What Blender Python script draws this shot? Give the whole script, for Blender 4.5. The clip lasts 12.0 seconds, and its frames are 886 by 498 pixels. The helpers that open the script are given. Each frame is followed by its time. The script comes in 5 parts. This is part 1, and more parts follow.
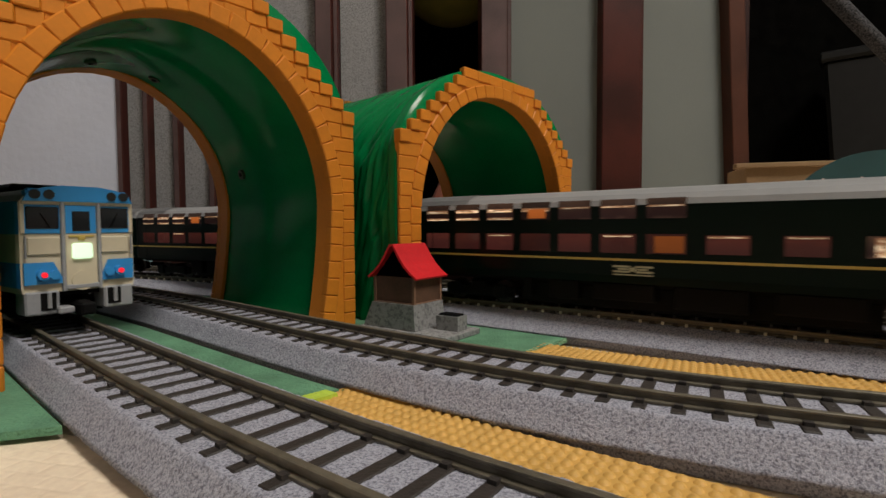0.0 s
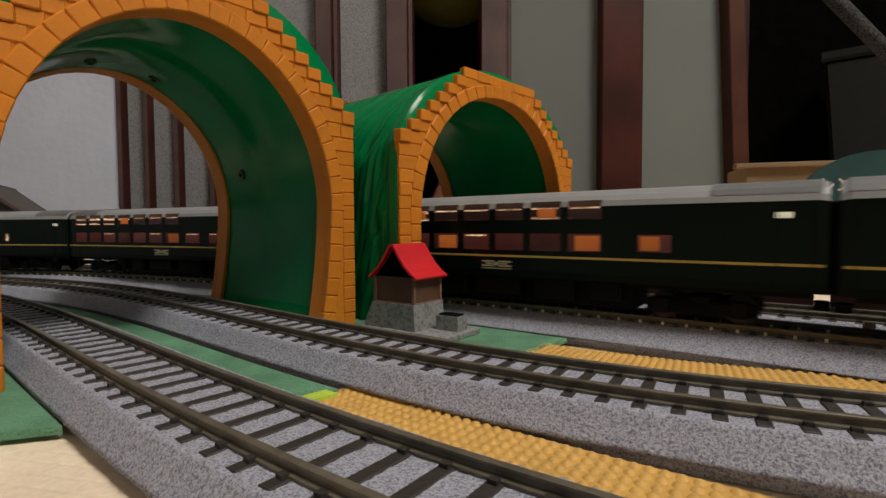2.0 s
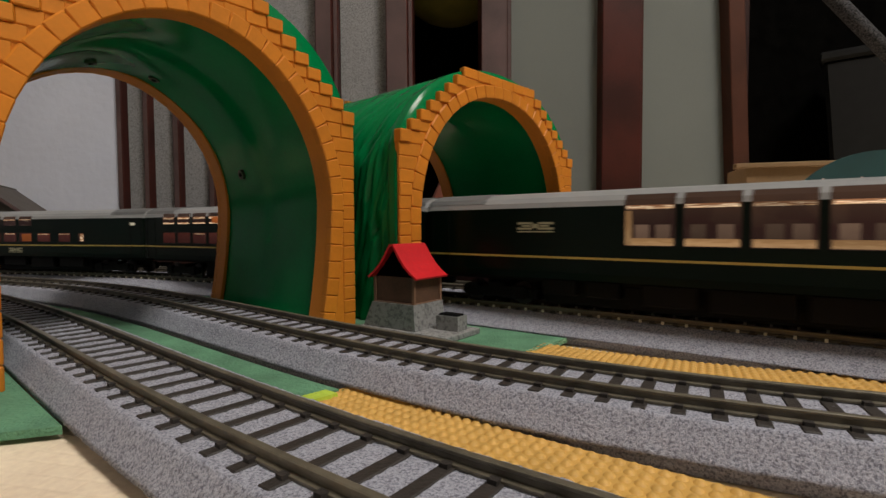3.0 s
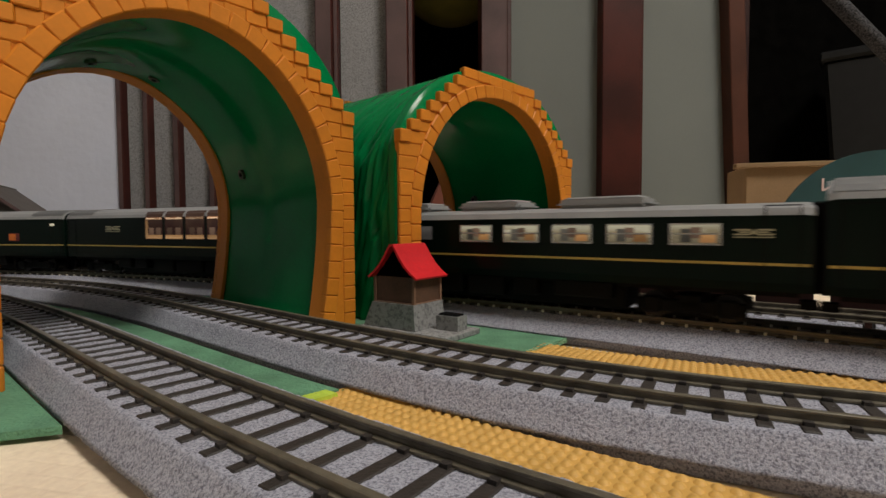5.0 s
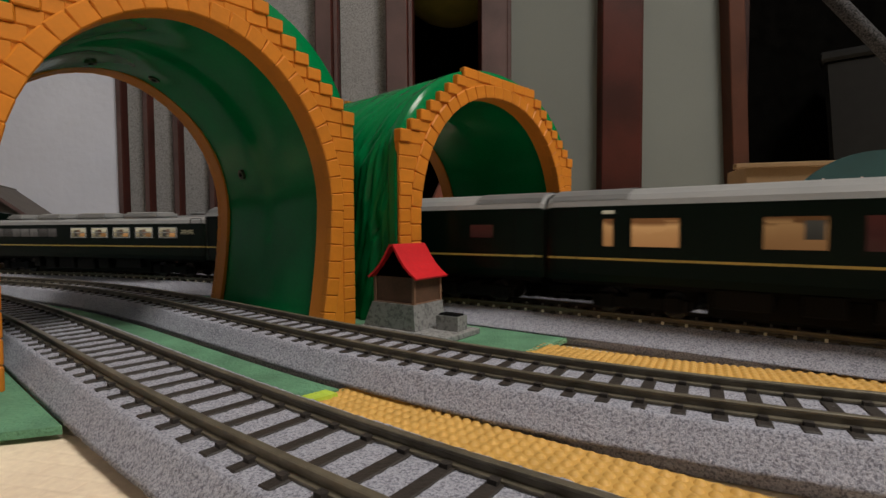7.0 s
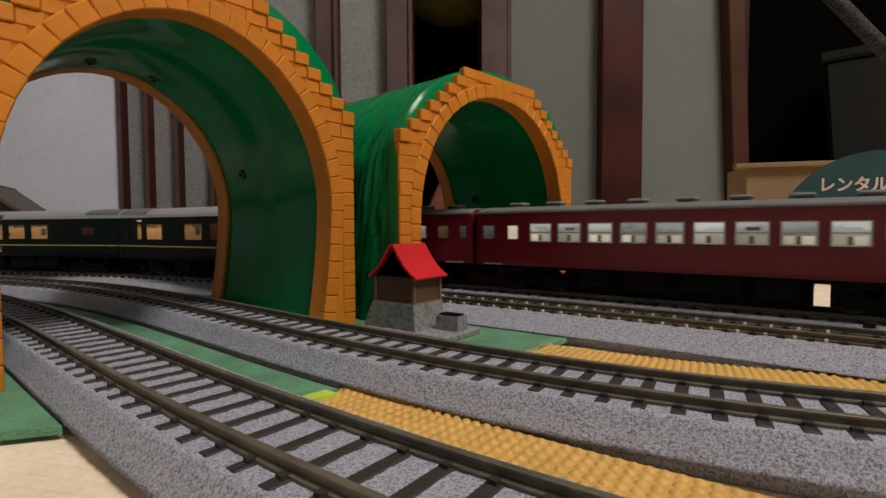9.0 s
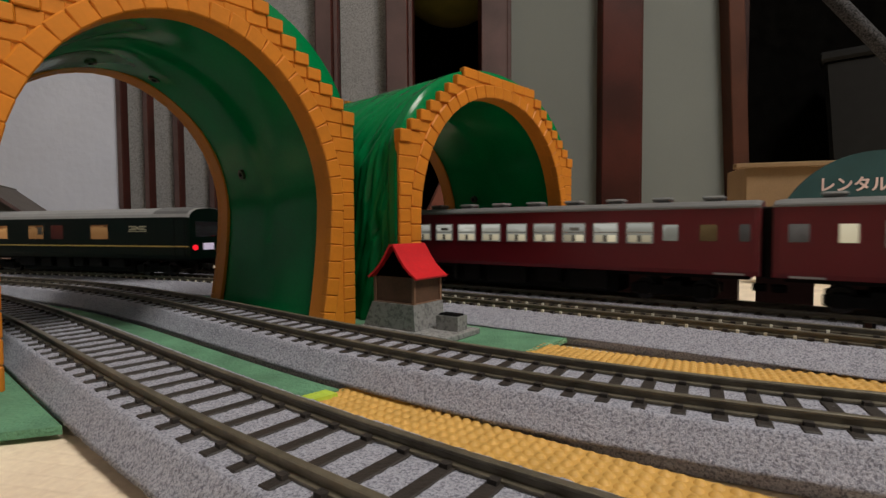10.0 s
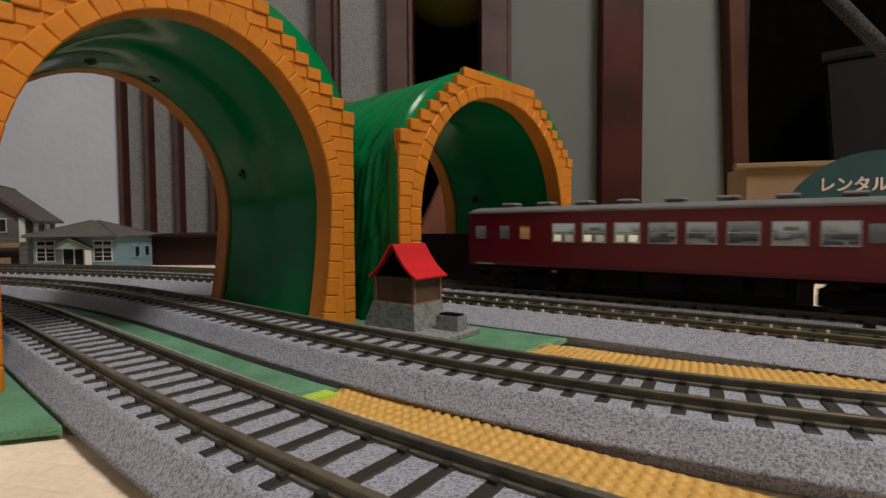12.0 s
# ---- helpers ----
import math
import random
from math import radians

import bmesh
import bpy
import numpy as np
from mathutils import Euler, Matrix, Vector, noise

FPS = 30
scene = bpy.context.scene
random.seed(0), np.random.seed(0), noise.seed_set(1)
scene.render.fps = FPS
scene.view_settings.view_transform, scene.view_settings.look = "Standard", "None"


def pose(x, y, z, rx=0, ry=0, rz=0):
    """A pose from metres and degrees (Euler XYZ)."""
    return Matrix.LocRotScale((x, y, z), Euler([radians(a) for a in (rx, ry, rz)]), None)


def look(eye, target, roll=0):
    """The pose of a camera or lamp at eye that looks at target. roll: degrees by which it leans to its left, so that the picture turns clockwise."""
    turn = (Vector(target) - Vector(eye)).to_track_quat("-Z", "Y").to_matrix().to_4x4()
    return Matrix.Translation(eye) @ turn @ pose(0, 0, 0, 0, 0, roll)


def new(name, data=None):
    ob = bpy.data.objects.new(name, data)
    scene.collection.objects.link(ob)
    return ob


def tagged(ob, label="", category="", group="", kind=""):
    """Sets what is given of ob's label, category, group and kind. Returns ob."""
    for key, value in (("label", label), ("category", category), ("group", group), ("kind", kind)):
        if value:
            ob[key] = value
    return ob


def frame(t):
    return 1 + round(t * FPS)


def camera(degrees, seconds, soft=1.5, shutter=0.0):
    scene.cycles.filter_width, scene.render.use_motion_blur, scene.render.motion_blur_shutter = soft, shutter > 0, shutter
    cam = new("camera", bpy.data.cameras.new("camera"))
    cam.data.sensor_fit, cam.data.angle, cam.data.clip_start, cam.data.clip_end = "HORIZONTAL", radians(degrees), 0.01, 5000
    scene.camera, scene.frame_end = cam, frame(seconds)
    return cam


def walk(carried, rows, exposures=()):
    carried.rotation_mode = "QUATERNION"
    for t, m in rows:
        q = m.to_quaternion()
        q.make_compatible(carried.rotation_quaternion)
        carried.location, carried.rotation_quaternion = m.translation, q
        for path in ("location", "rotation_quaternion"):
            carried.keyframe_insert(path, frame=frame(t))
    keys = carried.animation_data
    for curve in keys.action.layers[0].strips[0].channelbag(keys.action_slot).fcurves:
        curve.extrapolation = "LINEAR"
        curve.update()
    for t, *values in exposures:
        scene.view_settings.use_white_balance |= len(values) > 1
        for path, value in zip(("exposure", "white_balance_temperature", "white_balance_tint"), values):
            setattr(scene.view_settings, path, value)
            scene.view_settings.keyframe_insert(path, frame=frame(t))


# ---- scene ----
cam = camera(82.12, 12.0, 1.5, 0.35)
EYE = (0.0, 0.0, 0.0475)
VIEW = look(EYE, (0.0, math.cos(0.045), 0.0475 - math.sin(0.045)), -0.344)
walk(cam, [(0.0, VIEW), (12.0, VIEW)], [(0.0, 0.0), (12.0, 0.0)])

# ---- light ----
world = bpy.data.worlds.new("world")
scene.world = world
world.use_nodes = True
world.node_tree.nodes["Background"].inputs["Color"].default_value = (0.30, 0.32, 0.36, 1)
world.node_tree.nodes["Background"].inputs["Strength"].default_value = 0.05


def area_lamp(name, eye, target, size, power, colour):
    data = bpy.data.lights.new(name, "AREA")
    data.shape, data.size, data.energy, data.color = "DISK", size, power, colour
    ob = new(name, data)
    ob.matrix_world = look(eye, target)
    return ob


area_lamp("ceiling_glow", (0.92, -0.68, 2.19), (0.92, -0.68, 0.0), 0.75, 48.0, (1.0, 0.95, 0.88))

# ---- materials ----
M = 0.001  # plan numbers below are millimetres


def material(name, base, rough=0.6, metal=0.0, vary=0.12, scale=40.0, bump=0.0, bump_scale=200.0, second=None,
             coat=0.0, emit=None, emit_strength=0.0, spec=0.5, per_piece=0.0, fine=600.0):
    mat = bpy.data.materials.new(name)
    mat.use_nodes = True
    nt = mat.node_tree
    b = nt.nodes["Principled BSDF"]
    b.inputs["Roughness"].default_value = rough
    b.inputs["Metallic"].default_value = metal
    b.inputs["Coat Weight"].default_value = coat
    b.inputs["Specular IOR Level"].default_value = spec
    co = nt.nodes.new("ShaderNodeTexCoord")
    big = nt.nodes.new("ShaderNodeTexNoise")
    big.inputs["Scale"].default_value = scale
    big.inputs["Detail"].default_value = 5
    small = nt.nodes.new("ShaderNodeTexNoise")
    small.inputs["Scale"].default_value = fine
    small.inputs["Detail"].default_value = 3
    nt.links.new(co.outputs["Object"], big.inputs["Vector"])
    nt.links.new(co.outputs["Object"], small.inputs["Vector"])
    add = nt.nodes.new("ShaderNodeMath")
    add.operation = "MULTIPLY_ADD"
    nt.links.new(big.outputs["Fac"], add.inputs[0])
    add.inputs[1].default_value = 0.7
    half = nt.nodes.new("ShaderNodeMath")
    half.operation = "MULTIPLY"
    half.inputs[1].default_value = 0.3
    nt.links.new(small.outputs["Fac"], half.inputs[0])
    nt.links.new(half.outputs[0], add.inputs[2])
    ramp = nt.nodes.new("ShaderNodeValToRGB")
    other = second or tuple(c * (1 - vary) for c in base)
    light = base if second else tuple(min(1, c * (1 + vary)) for c in base)
    ramp.color_ramp.elements[0].position, ramp.color_ramp.elements[1].position = 0.36, 0.64
    ramp.color_ramp.elements[0].color, ramp.color_ramp.elements[1].color = (*other, 1), (*light, 1)
    nt.links.new(add.outputs[0], ramp.inputs["Fac"])
    colour = ramp.outputs["Color"]
    if per_piece:
        info = nt.nodes.new("ShaderNodeObjectInfo")
        rng = nt.nodes.new("ShaderNodeMapRange")
        rng.inputs["To Min"].default_value, rng.inputs["To Max"].default_value = 1 - per_piece, 1 + per_piece
        nt.links.new(info.outputs["Random"], rng.inputs["Value"])
        hsv = nt.nodes.new("ShaderNodeHueSaturation")
        nt.links.new(rng.outputs[0], hsv.inputs["Value"])
        nt.links.new(colour, hsv.inputs["Color"])
        colour = hsv.outputs["Color"]
    nt.links.new(colour, b.inputs["Base Color"])
    if bump:
        bn = nt.nodes.new("ShaderNodeTexNoise")
        bn.inputs["Scale"].default_value = bump_scale
        bn.inputs["Detail"].default_value = 4
        nt.links.new(co.outputs["Object"], bn.inputs["Vector"])
        bp = nt.nodes.new("ShaderNodeBump")
        bp.inputs["Strength"].default_value = bump
        bp.inputs["Distance"].default_value = 0.001
        nt.links.new(bn.outputs["Fac"], bp.inputs["Height"])
        nt.links.new(bp.outputs["Normal"], b.inputs["Normal"])
    if emit:
        b.inputs["Emission Color"].default_value = (*emit, 1)
        b.inputs["Emission Strength"].default_value = emit_strength
    return mat


def lit_window(name, stops, strength, wobble, scale):
    """Glossy pane with the lamp-lit compartment glowing behind it: ceiling, wall and seat bands, uneven from piece to piece."""
    mat = bpy.data.materials.new(name)
    mat.use_nodes = True
    nt = mat.node_tree
    b = nt.nodes["Principled BSDF"]
    b.inputs["Base Color"].default_value = (0.012, 0.01, 0.01, 1)
    b.inputs["Roughness"].default_value = 0.1
    b.inputs["Specular IOR Level"].default_value = 0.12
    co = nt.nodes.new("ShaderNodeTexCoord")
    info = nt.nodes.new("ShaderNodeObjectInfo")
    mul = nt.nodes.new("ShaderNodeMath")
    mul.operation = "MULTIPLY"
    mul.inputs[1].default_value = 37.0
    nt.links.new(info.outputs["Random"], mul.inputs[0])
    off = nt.nodes.new("ShaderNodeVectorMath")
    off.operation = "ADD"
    nt.links.new(co.outputs["Generated"], off.inputs[0])
    nt.links.new(mul.outputs[0], off.inputs[1])
    vo = nt.nodes.new("ShaderNodeTexVoronoi")
    vo.distance = "CHEBYCHEV"
    vo.inputs["Scale"].default_value = scale
    nt.links.new(off.outputs[0], vo.inputs["Vector"])
    pick = nt.nodes.new("ShaderNodeSeparateColor")
    nt.links.new(vo.outputs["Color"], pick.inputs[0])
    sep = nt.nodes.new("ShaderNodeSeparateXYZ")
    nt.links.new(co.outputs["Generated"], sep.inputs[0])
    shift = nt.nodes.new("ShaderNodeMath")
    shift.operation = "MULTIPLY_ADD"
    shift.inputs[1].default_value = wobble
    nt.links.new(pick.outputs[0], shift.inputs[0])
    nt.links.new(sep.outputs["Z"], shift.inputs[2])
    ramp = nt.nodes.new("ShaderNodeValToRGB")
    ramp.color_ramp.interpolation = "LINEAR"
    e = ramp.color_ramp.elements
    e[0].position, e[1].position = stops[0][0], stops[-1][0]
    e[0].color, e[1].color = (*stops[0][1], 1), (*stops[-1][1], 1)
    for at, c in stops[1:-1]:
        e.new(at).color = (*c, 1)
    nt.links.new(shift.outputs[0], ramp.inputs["Fac"])
    vary = nt.nodes.new("ShaderNodeMapRange")
    vary.inputs["To Min"].default_value, vary.inputs["To Max"].default_value = 0.45, 1.25
    nt.links.new(info.outputs["Random"], vary.inputs["Value"])
    hsv = nt.nodes.new("ShaderNodeHueSaturation")
    nt.links.new(vary.outputs[0], hsv.inputs["Value"])
    nt.links.new(ramp.outputs["Color"], hsv.inputs["Color"])
    nt.links.new(hsv.outputs["Color"], b.inputs["Emission Color"])
    b.inputs["Emission Strength"].default_value = strength
    return mat


def speckle(name, light, mid, dark, scale, rough=0.95, bump=1.0):
    """Granular stone: cells of several greys with relief."""
    mat = bpy.data.materials.new(name)
    mat.use_nodes = True
    nt = mat.node_tree
    b = nt.nodes["Principled BSDF"]
    b.inputs["Roughness"].default_value = rough
    b.inputs["Specular IOR Level"].default_value = 0.3
    co = nt.nodes.new("ShaderNodeTexCoord")
    vo = nt.nodes.new("ShaderNodeTexVoronoi")
    vo.inputs["Scale"].default_value = scale
    nt.links.new(co.outputs["Object"], vo.inputs["Vector"])
    big = nt.nodes.new("ShaderNodeTexNoise")
    big.inputs["Scale"].default_value = scale * 0.75
    big.inputs["Detail"].default_value = 3
    big.inputs["Roughness"].default_value = 0.75
    nt.links.new(co.outputs["Object"], big.inputs["Vector"])
    sep = nt.nodes.new("ShaderNodeSeparateColor")
    nt.links.new(vo.outputs["Color"], sep.inputs[0])
    mix = nt.nodes.new("ShaderNodeMath")
    mix.operation = "MULTIPLY_ADD"
    nt.links.new(sep.outputs[0], mix.inputs[0])
    mix.inputs[1].default_value = 0.16
    sub = nt.nodes.new("ShaderNodeMath")
    sub.operation = "MULTIPLY"
    sub.inputs[1].default_value = 0.84
    nt.links.new(big.outputs["Fac"], sub.inputs[0])
    nt.links.new(sub.outputs[0], mix.inputs[2])
    ramp = nt.nodes.new("ShaderNodeValToRGB")
    e = ramp.color_ramp.elements
    e[0].position, e[1].position = 0.38, 0.60
    e[0].color, e[1].color = (*dark, 1), (*light, 1)
    e.new(0.47).color = (*mid, 1)
    nt.links.new(mix.outputs[0], ramp.inputs["Fac"])
    nt.links.new(ramp.outputs["Color"], b.inputs["Base Color"])
    bp = nt.nodes.new("ShaderNodeBump")
    bp.inputs["Strength"].default_value = bump
    bp.inputs["Distance"].default_value = 0.0005
    nt.links.new(mix.outputs[0], bp.inputs["Height"])
    nt.links.new(bp.outputs["Normal"], b.inputs["Normal"])
    return mat


TIE = material("dark_tie_plastic", (0.035, 0.028, 0.024), 0.6, vary=0.3, bump=0.2, bump_scale=1500)
BALLAST = speckle("grey_ballast", (0.46, 0.46, 0.53), (0.325, 0.325, 0.378), (0.17, 0.17, 0.205), 2300, bump=0.9)
RAIL = material("nickel_rail", (0.145, 0.125, 0.09), 0.5, metal=0.3, vary=0.25, scale=90)
CHAIR = material("pale_rail_chair", (0.72, 0.68, 0.56), 0.5, vary=0.2)
BRICK = material("orange_toy_plastic", (0.61, 0.205, 0.018), 0.5, vary=0.09, scale=30, per_piece=0.06, bump=0.08, bump_scale=400, spec=0.3)
GREEN = material("green_toy_plastic", (0.0015, 0.18, 0.052), 0.16, vary=0.12, scale=25, bump=0.08, bump_scale=60, spec=0.14)
BOSS = material("dull_green_boss", (0.02, 0.045, 0.016), 0.5)
CARPET = material("green_felt", (0.115, 0.27, 0.155), 0.95, vary=0.25, scale=60, bump=0.8, bump_scale=900, fine=1500)
FIBRE = material("pale_green_fibre", (0.30, 0.50, 0.30), 0.95, vary=0.3, scale=200)
LIME = material("lime_edge", (0.45, 0.6, 0.06), 0.8, vary=0.2, bump=0.5, bump_scale=700)
YELLOW = material("yellow_rubber", (0.62, 0.355, 0.085), 0.62, vary=0.1, scale=80)
BEIGE = material("beige_floor", (0.92, 0.74, 0.55), 0.7, vary=0.14, scale=45, bump=0.7, bump_scale=260)
WEAVE = BEIGE.node_tree
weave_wave = WEAVE.nodes.new("ShaderNodeTexBrick")
weave_wave.inputs["Scale"].default_value = 55.0
weave_wave.inputs["Mortar Size"].default_value = 0.05
weave_wave.inputs["Mortar Smooth"].default_value = 0.9
weave_wave.inputs["Color1"].default_value = (1, 1, 1, 1)
weave_wave.inputs["Color2"].default_value = (0.7, 0.7, 0.7, 1)
weave_wave.inputs["Mortar"].default_value = (0, 0, 0, 1)
weave_bump = WEAVE.nodes.new("ShaderNodeBump")
weave_bump.inputs["Strength"].default_value = 0.22
weave_bump.inputs["Distance"].default_value = 0.001
weave_co = WEAVE.nodes.new("ShaderNodeTexCoord")
weave_turn = WEAVE.nodes.new("ShaderNodeMapping")
weave_turn.inputs["Rotation"].default_value = (0, 0, 0.22)
WEAVE.links.new(weave_co.outputs["Object"], weave_turn.inputs["Vector"])
WEAVE.links.new(weave_turn.outputs["Vector"], weave_wave.inputs["Vector"])
WEAVE.links.new(weave_wave.outputs["Color"], weave_bump.inputs["Height"])
WEAVE.links.new(weave_bump.outputs["Normal"], WEAVE.nodes["Principled BSDF"].inputs["Normal"])
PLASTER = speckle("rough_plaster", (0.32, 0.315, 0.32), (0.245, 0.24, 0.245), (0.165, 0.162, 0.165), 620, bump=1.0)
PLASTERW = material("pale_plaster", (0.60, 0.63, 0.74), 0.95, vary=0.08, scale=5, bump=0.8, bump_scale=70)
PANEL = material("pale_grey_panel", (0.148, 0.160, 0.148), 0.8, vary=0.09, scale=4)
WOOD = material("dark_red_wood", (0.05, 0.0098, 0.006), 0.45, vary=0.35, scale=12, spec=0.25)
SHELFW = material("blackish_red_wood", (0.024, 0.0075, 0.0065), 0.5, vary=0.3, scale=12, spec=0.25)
DULLWOOD = material("dull_brown_wood", (0.082, 0.046, 0.044), 0.7, vary=0.25, scale=14)
WOODL = material("brown_wood", (0.06, 0.019, 0.010), 0.5, vary=0.3, scale=12, spec=0.25)
# Near-black that puts the recesses' shade into the colour of their walls.
DARK = material("near_black", (0.003, 0.0028, 0.0025), 0.95, vary=0.3, spec=0.0)
BIN = material("dark_grey_bin", (0.010, 0.0097, 0.0094), 0.6, vary=0.15, spec=0.2)
CARD = material("cardboard", (0.27, 0.165, 0.08), 0.85, vary=0.12, scale=25, bump=0.2, bump_scale=300)
SIGN = material("dark_green_sign", (0.012, 0.052, 0.056), 0.45, vary=0.12)
PINK = material("pale_pink_print", (0.62, 0.45, 0.42), 0.7)
RED = material("red_roof", (0.62, 0.010, 0.016), 0.5, vary=0.12, bump=0.15, bump_scale=300)
HUTW = material("brown_hut_wall", (0.105, 0.05, 0.028), 0.65, vary=0.3, scale=60)
HUTP = material("pale_brown_trim", (0.19, 0.10, 0.06), 0.6, vary=0.2)
CONC = speckle("speckled_concrete", (0.29, 0.285, 0.28), (0.245, 0.24, 0.235), (0.15, 0.15, 0.15), 700, bump=0.6)
COAL = material("black_coal", (0.005, 0.005, 0.005), 0.95, bump=0.9, bump_scale=500, spec=0.05)
TWGREEN = material("dark_green_train", (0.0014, 0.0068, 0.0044), 0.28, vary=0.1, spec=0.12)
TWROOF = material("silver_grey_roof", (0.29, 0.29, 0.29), 0.5, vary=0.06)
PALEGOLD = material("pale_gold_print", (0.42, 0.40, 0.27), 0.5, vary=0.06)
GOLD = material("gold_stripe", (0.50, 0.36, 0.085), 0.45, vary=0.06)
UNDER = material("black_underframe", (0.0045, 0.004, 0.004), 0.7, vary=0.3, spec=0.12)
WHEEL = material("dark_wheel_metal", (0.035, 0.03, 0.028), 0.5, metal=0.6)
MAROON = material("maroon_paint", (0.135, 0.006, 0.015), 0.33, vary=0.08)
GREYROOF = material("grey_car_roof", (0.16, 0.16, 0.16), 0.6, vary=0.1)
BLUE = material("sky_blue_paint", (0.035, 0.27, 0.62), 0.4, vary=0.05)
CREAM = material("cream_paint", (0.62, 0.54, 0.39), 0.45, vary=0.05)
STEEL = material("grey_steel", (0.30, 0.30, 0.31), 0.5, vary=0.1)
GLASS = material("dark_window_glass", (0.015, 0.016, 0.018), 0.08, vary=0.1)
LAMPGLASS = material("headlamp_glass", (0.02, 0.02, 0.02), 0.15)
TAIL = material("red_tail_lamp", (0.5, 0.01, 0.02), 0.3, emit=(1.0, 0.015, 0.03), emit_strength=0.85)
TAILW = material("pale_tail_lamp", (0.3, 0.3, 0.35), 0.3, emit=(0.9, 0.75, 1.0), emit_strength=0.35)
HEADSIGN = material("lit_head_board", (0.6, 0.75, 0.6), 0.4, emit=(0.75, 1.0, 0.68), emit_strength=0.8)
# Streaks, curtains, ledges, seats and blinds emit compartment lamplight from their own colour.
STREAK = lit_window("gold_streak", ((0.0, (0.20, 0.09, 0.04)), (0.35, (0.9, 0.55, 0.28)), (0.5, (0.3, 0.13, 0.06)), (0.8, (1.0, 0.75, 0.48)), (1.0, (0.25, 0.11, 0.05))), 1.05, 0.9, 4.0)
ORANGE = lit_window("orange_curtain", ((0.0, (0.32, 0.075, 0.012)), (1.0, (0.42, 0.105, 0.02))), 0.75, 0.3, 2.0)
BASEBAND = lit_window("amber_base", ((0.0, (0.42, 0.22, 0.09)), (0.5, (0.60, 0.35, 0.16)), (1.0, (0.42, 0.22, 0.09))), 0.62, 0.6, 5.0)
SEAT = lit_window("pale_seat", ((0.0, (0.13, 0.075, 0.05)), (1.0, (0.19, 0.115, 0.075))), 0.55, 0.3, 2.0)
SEATC = lit_window("cream_seat", ((0.0, (0.50, 0.43, 0.29)), (1.0, (0.60, 0.53, 0.37))), 0.75, 0.2, 2.0)
BLIND = lit_window("dark_blind", ((0.0, (0.05, 0.045, 0.035)), (1.0, (0.10, 0.09, 0.07))), 0.7, 0.3, 2.0)
WARM = lit_window("warm_window", ((0.0, (0.10, 0.05, 0.035)), (0.2, (0.035, 0.014, 0.012)), (0.5, (0.045, 0.018, 0.014)), (0.7, (0.06, 0.03, 0.02)), (1.0, (0.10, 0.05, 0.03))), 0.42, 0.25, 2.2)
DIMW = lit_window("dim_red_window", ((0.0, (0.050, 0.012, 0.01)), (0.55, (0.06, 0.015, 0.012)), (1.0, (0.085, 0.02, 0.014))), 0.6, 0.35, 1.6)
AMBER = lit_window("amber_window", ((0.0, (0.42, 0.19, 0.065)), (0.5, (0.50, 0.24, 0.085)), (0.85, (0.62, 0.32, 0.12)), (1.0, (0.2, 0.08, 0.025))), 0.50, 0.18, 2.0)
DIMAMBER = lit_window("dim_amber_window", ((0.0, (0.10, 0.06, 0.022)), (0.6, (0.15, 0.09, 0.035)), (1.0, (0.20, 0.13, 0.055))), 0.7, 0.3, 2.0)
GREYW = lit_window("grey_window", ((0.0, (0.045, 0.04, 0.035)), (0.5, (0.07, 0.062, 0.056)), (1.0, (0.11, 0.10, 0.09))), 0.6, 0.3, 2.0)
CREAMW = lit_window("cream_window", ((0.0, (0.22, 0.215, 0.18)), (0.4, (0.25, 0.245, 0.205)), (0.8, (0.33, 0.325, 0.28)), (1.0, (0.5, 0.5, 0.45))), 0.75, 0.3, 1.7)
DINERW = lit_window("diner_window", ((0.0, (0.10, 0.085, 0.05)), (0.4, (0.16, 0.13, 0.08)), (0.75, (0.27, 0.22, 0.13)), (1.0, (0.40, 0.36, 0.25))), 0.7, 0.4, 2.2)
# Glow in place of the room showing through the end car's unlit panes.
DULLW = lit_window("dull_window", ((0.0, (0.16, 0.15, 0.11)), (0.28, (0.10, 0.10, 0.08)), (0.36, (0.02, 0.02, 0.02)), (0.6, (0.06, 0.06, 0.055)), (0.8, (0.16, 0.16, 0.14)), (1.0, (0.22, 0.22, 0.2))), 0.72, 0.35, 2.2)
SASH = material("silver_sash", (0.42, 0.42, 0.42), 0.4, metal=0.3)
HROOF = material("brown_grey_roof_tiles", (0.115, 0.098, 0.088), 0.85, vary=0.15, scale=60, bump=0.3, bump_scale=300)
HBLUE = material("pale_blue_boards", (0.20, 0.32, 0.37), 0.7, vary=0.08)
HGREY = material("weathered_grey_boards", (0.125, 0.115, 0.105), 0.8, vary=0.2)
HWHITE = material("white_window_frame", (0.62, 0.62, 0.60), 0.6)
HGABLE = material("pale_green_gable", (0.32, 0.43, 0.34), 0.7)
HAWN = material("tan_awning", (0.27, 0.16, 0.08), 0.7)
CEIL = material("white_ceiling", (0.7, 0.69, 0.67), 0.9)
LAMP = material("ceiling_lamp_cover", (0.8, 0.8, 0.8), 0.5, emit=(1.0, 0.94, 0.88), emit_strength=4.0)
CARDRED = material("reddish_brown_card", (0.13, 0.04, 0.025), 0.8, vary=0.2, scale=30, spec=0.2)
OLIVE = material("olive_paper", (0.20, 0.17, 0.03), 0.8, vary=0.15, scale=30)
FUR = speckle("grey_fleece", (0.075, 0.072, 0.078), (0.03, 0.029, 0.031), (0.006, 0.006, 0.006), 800, bump=1.0)


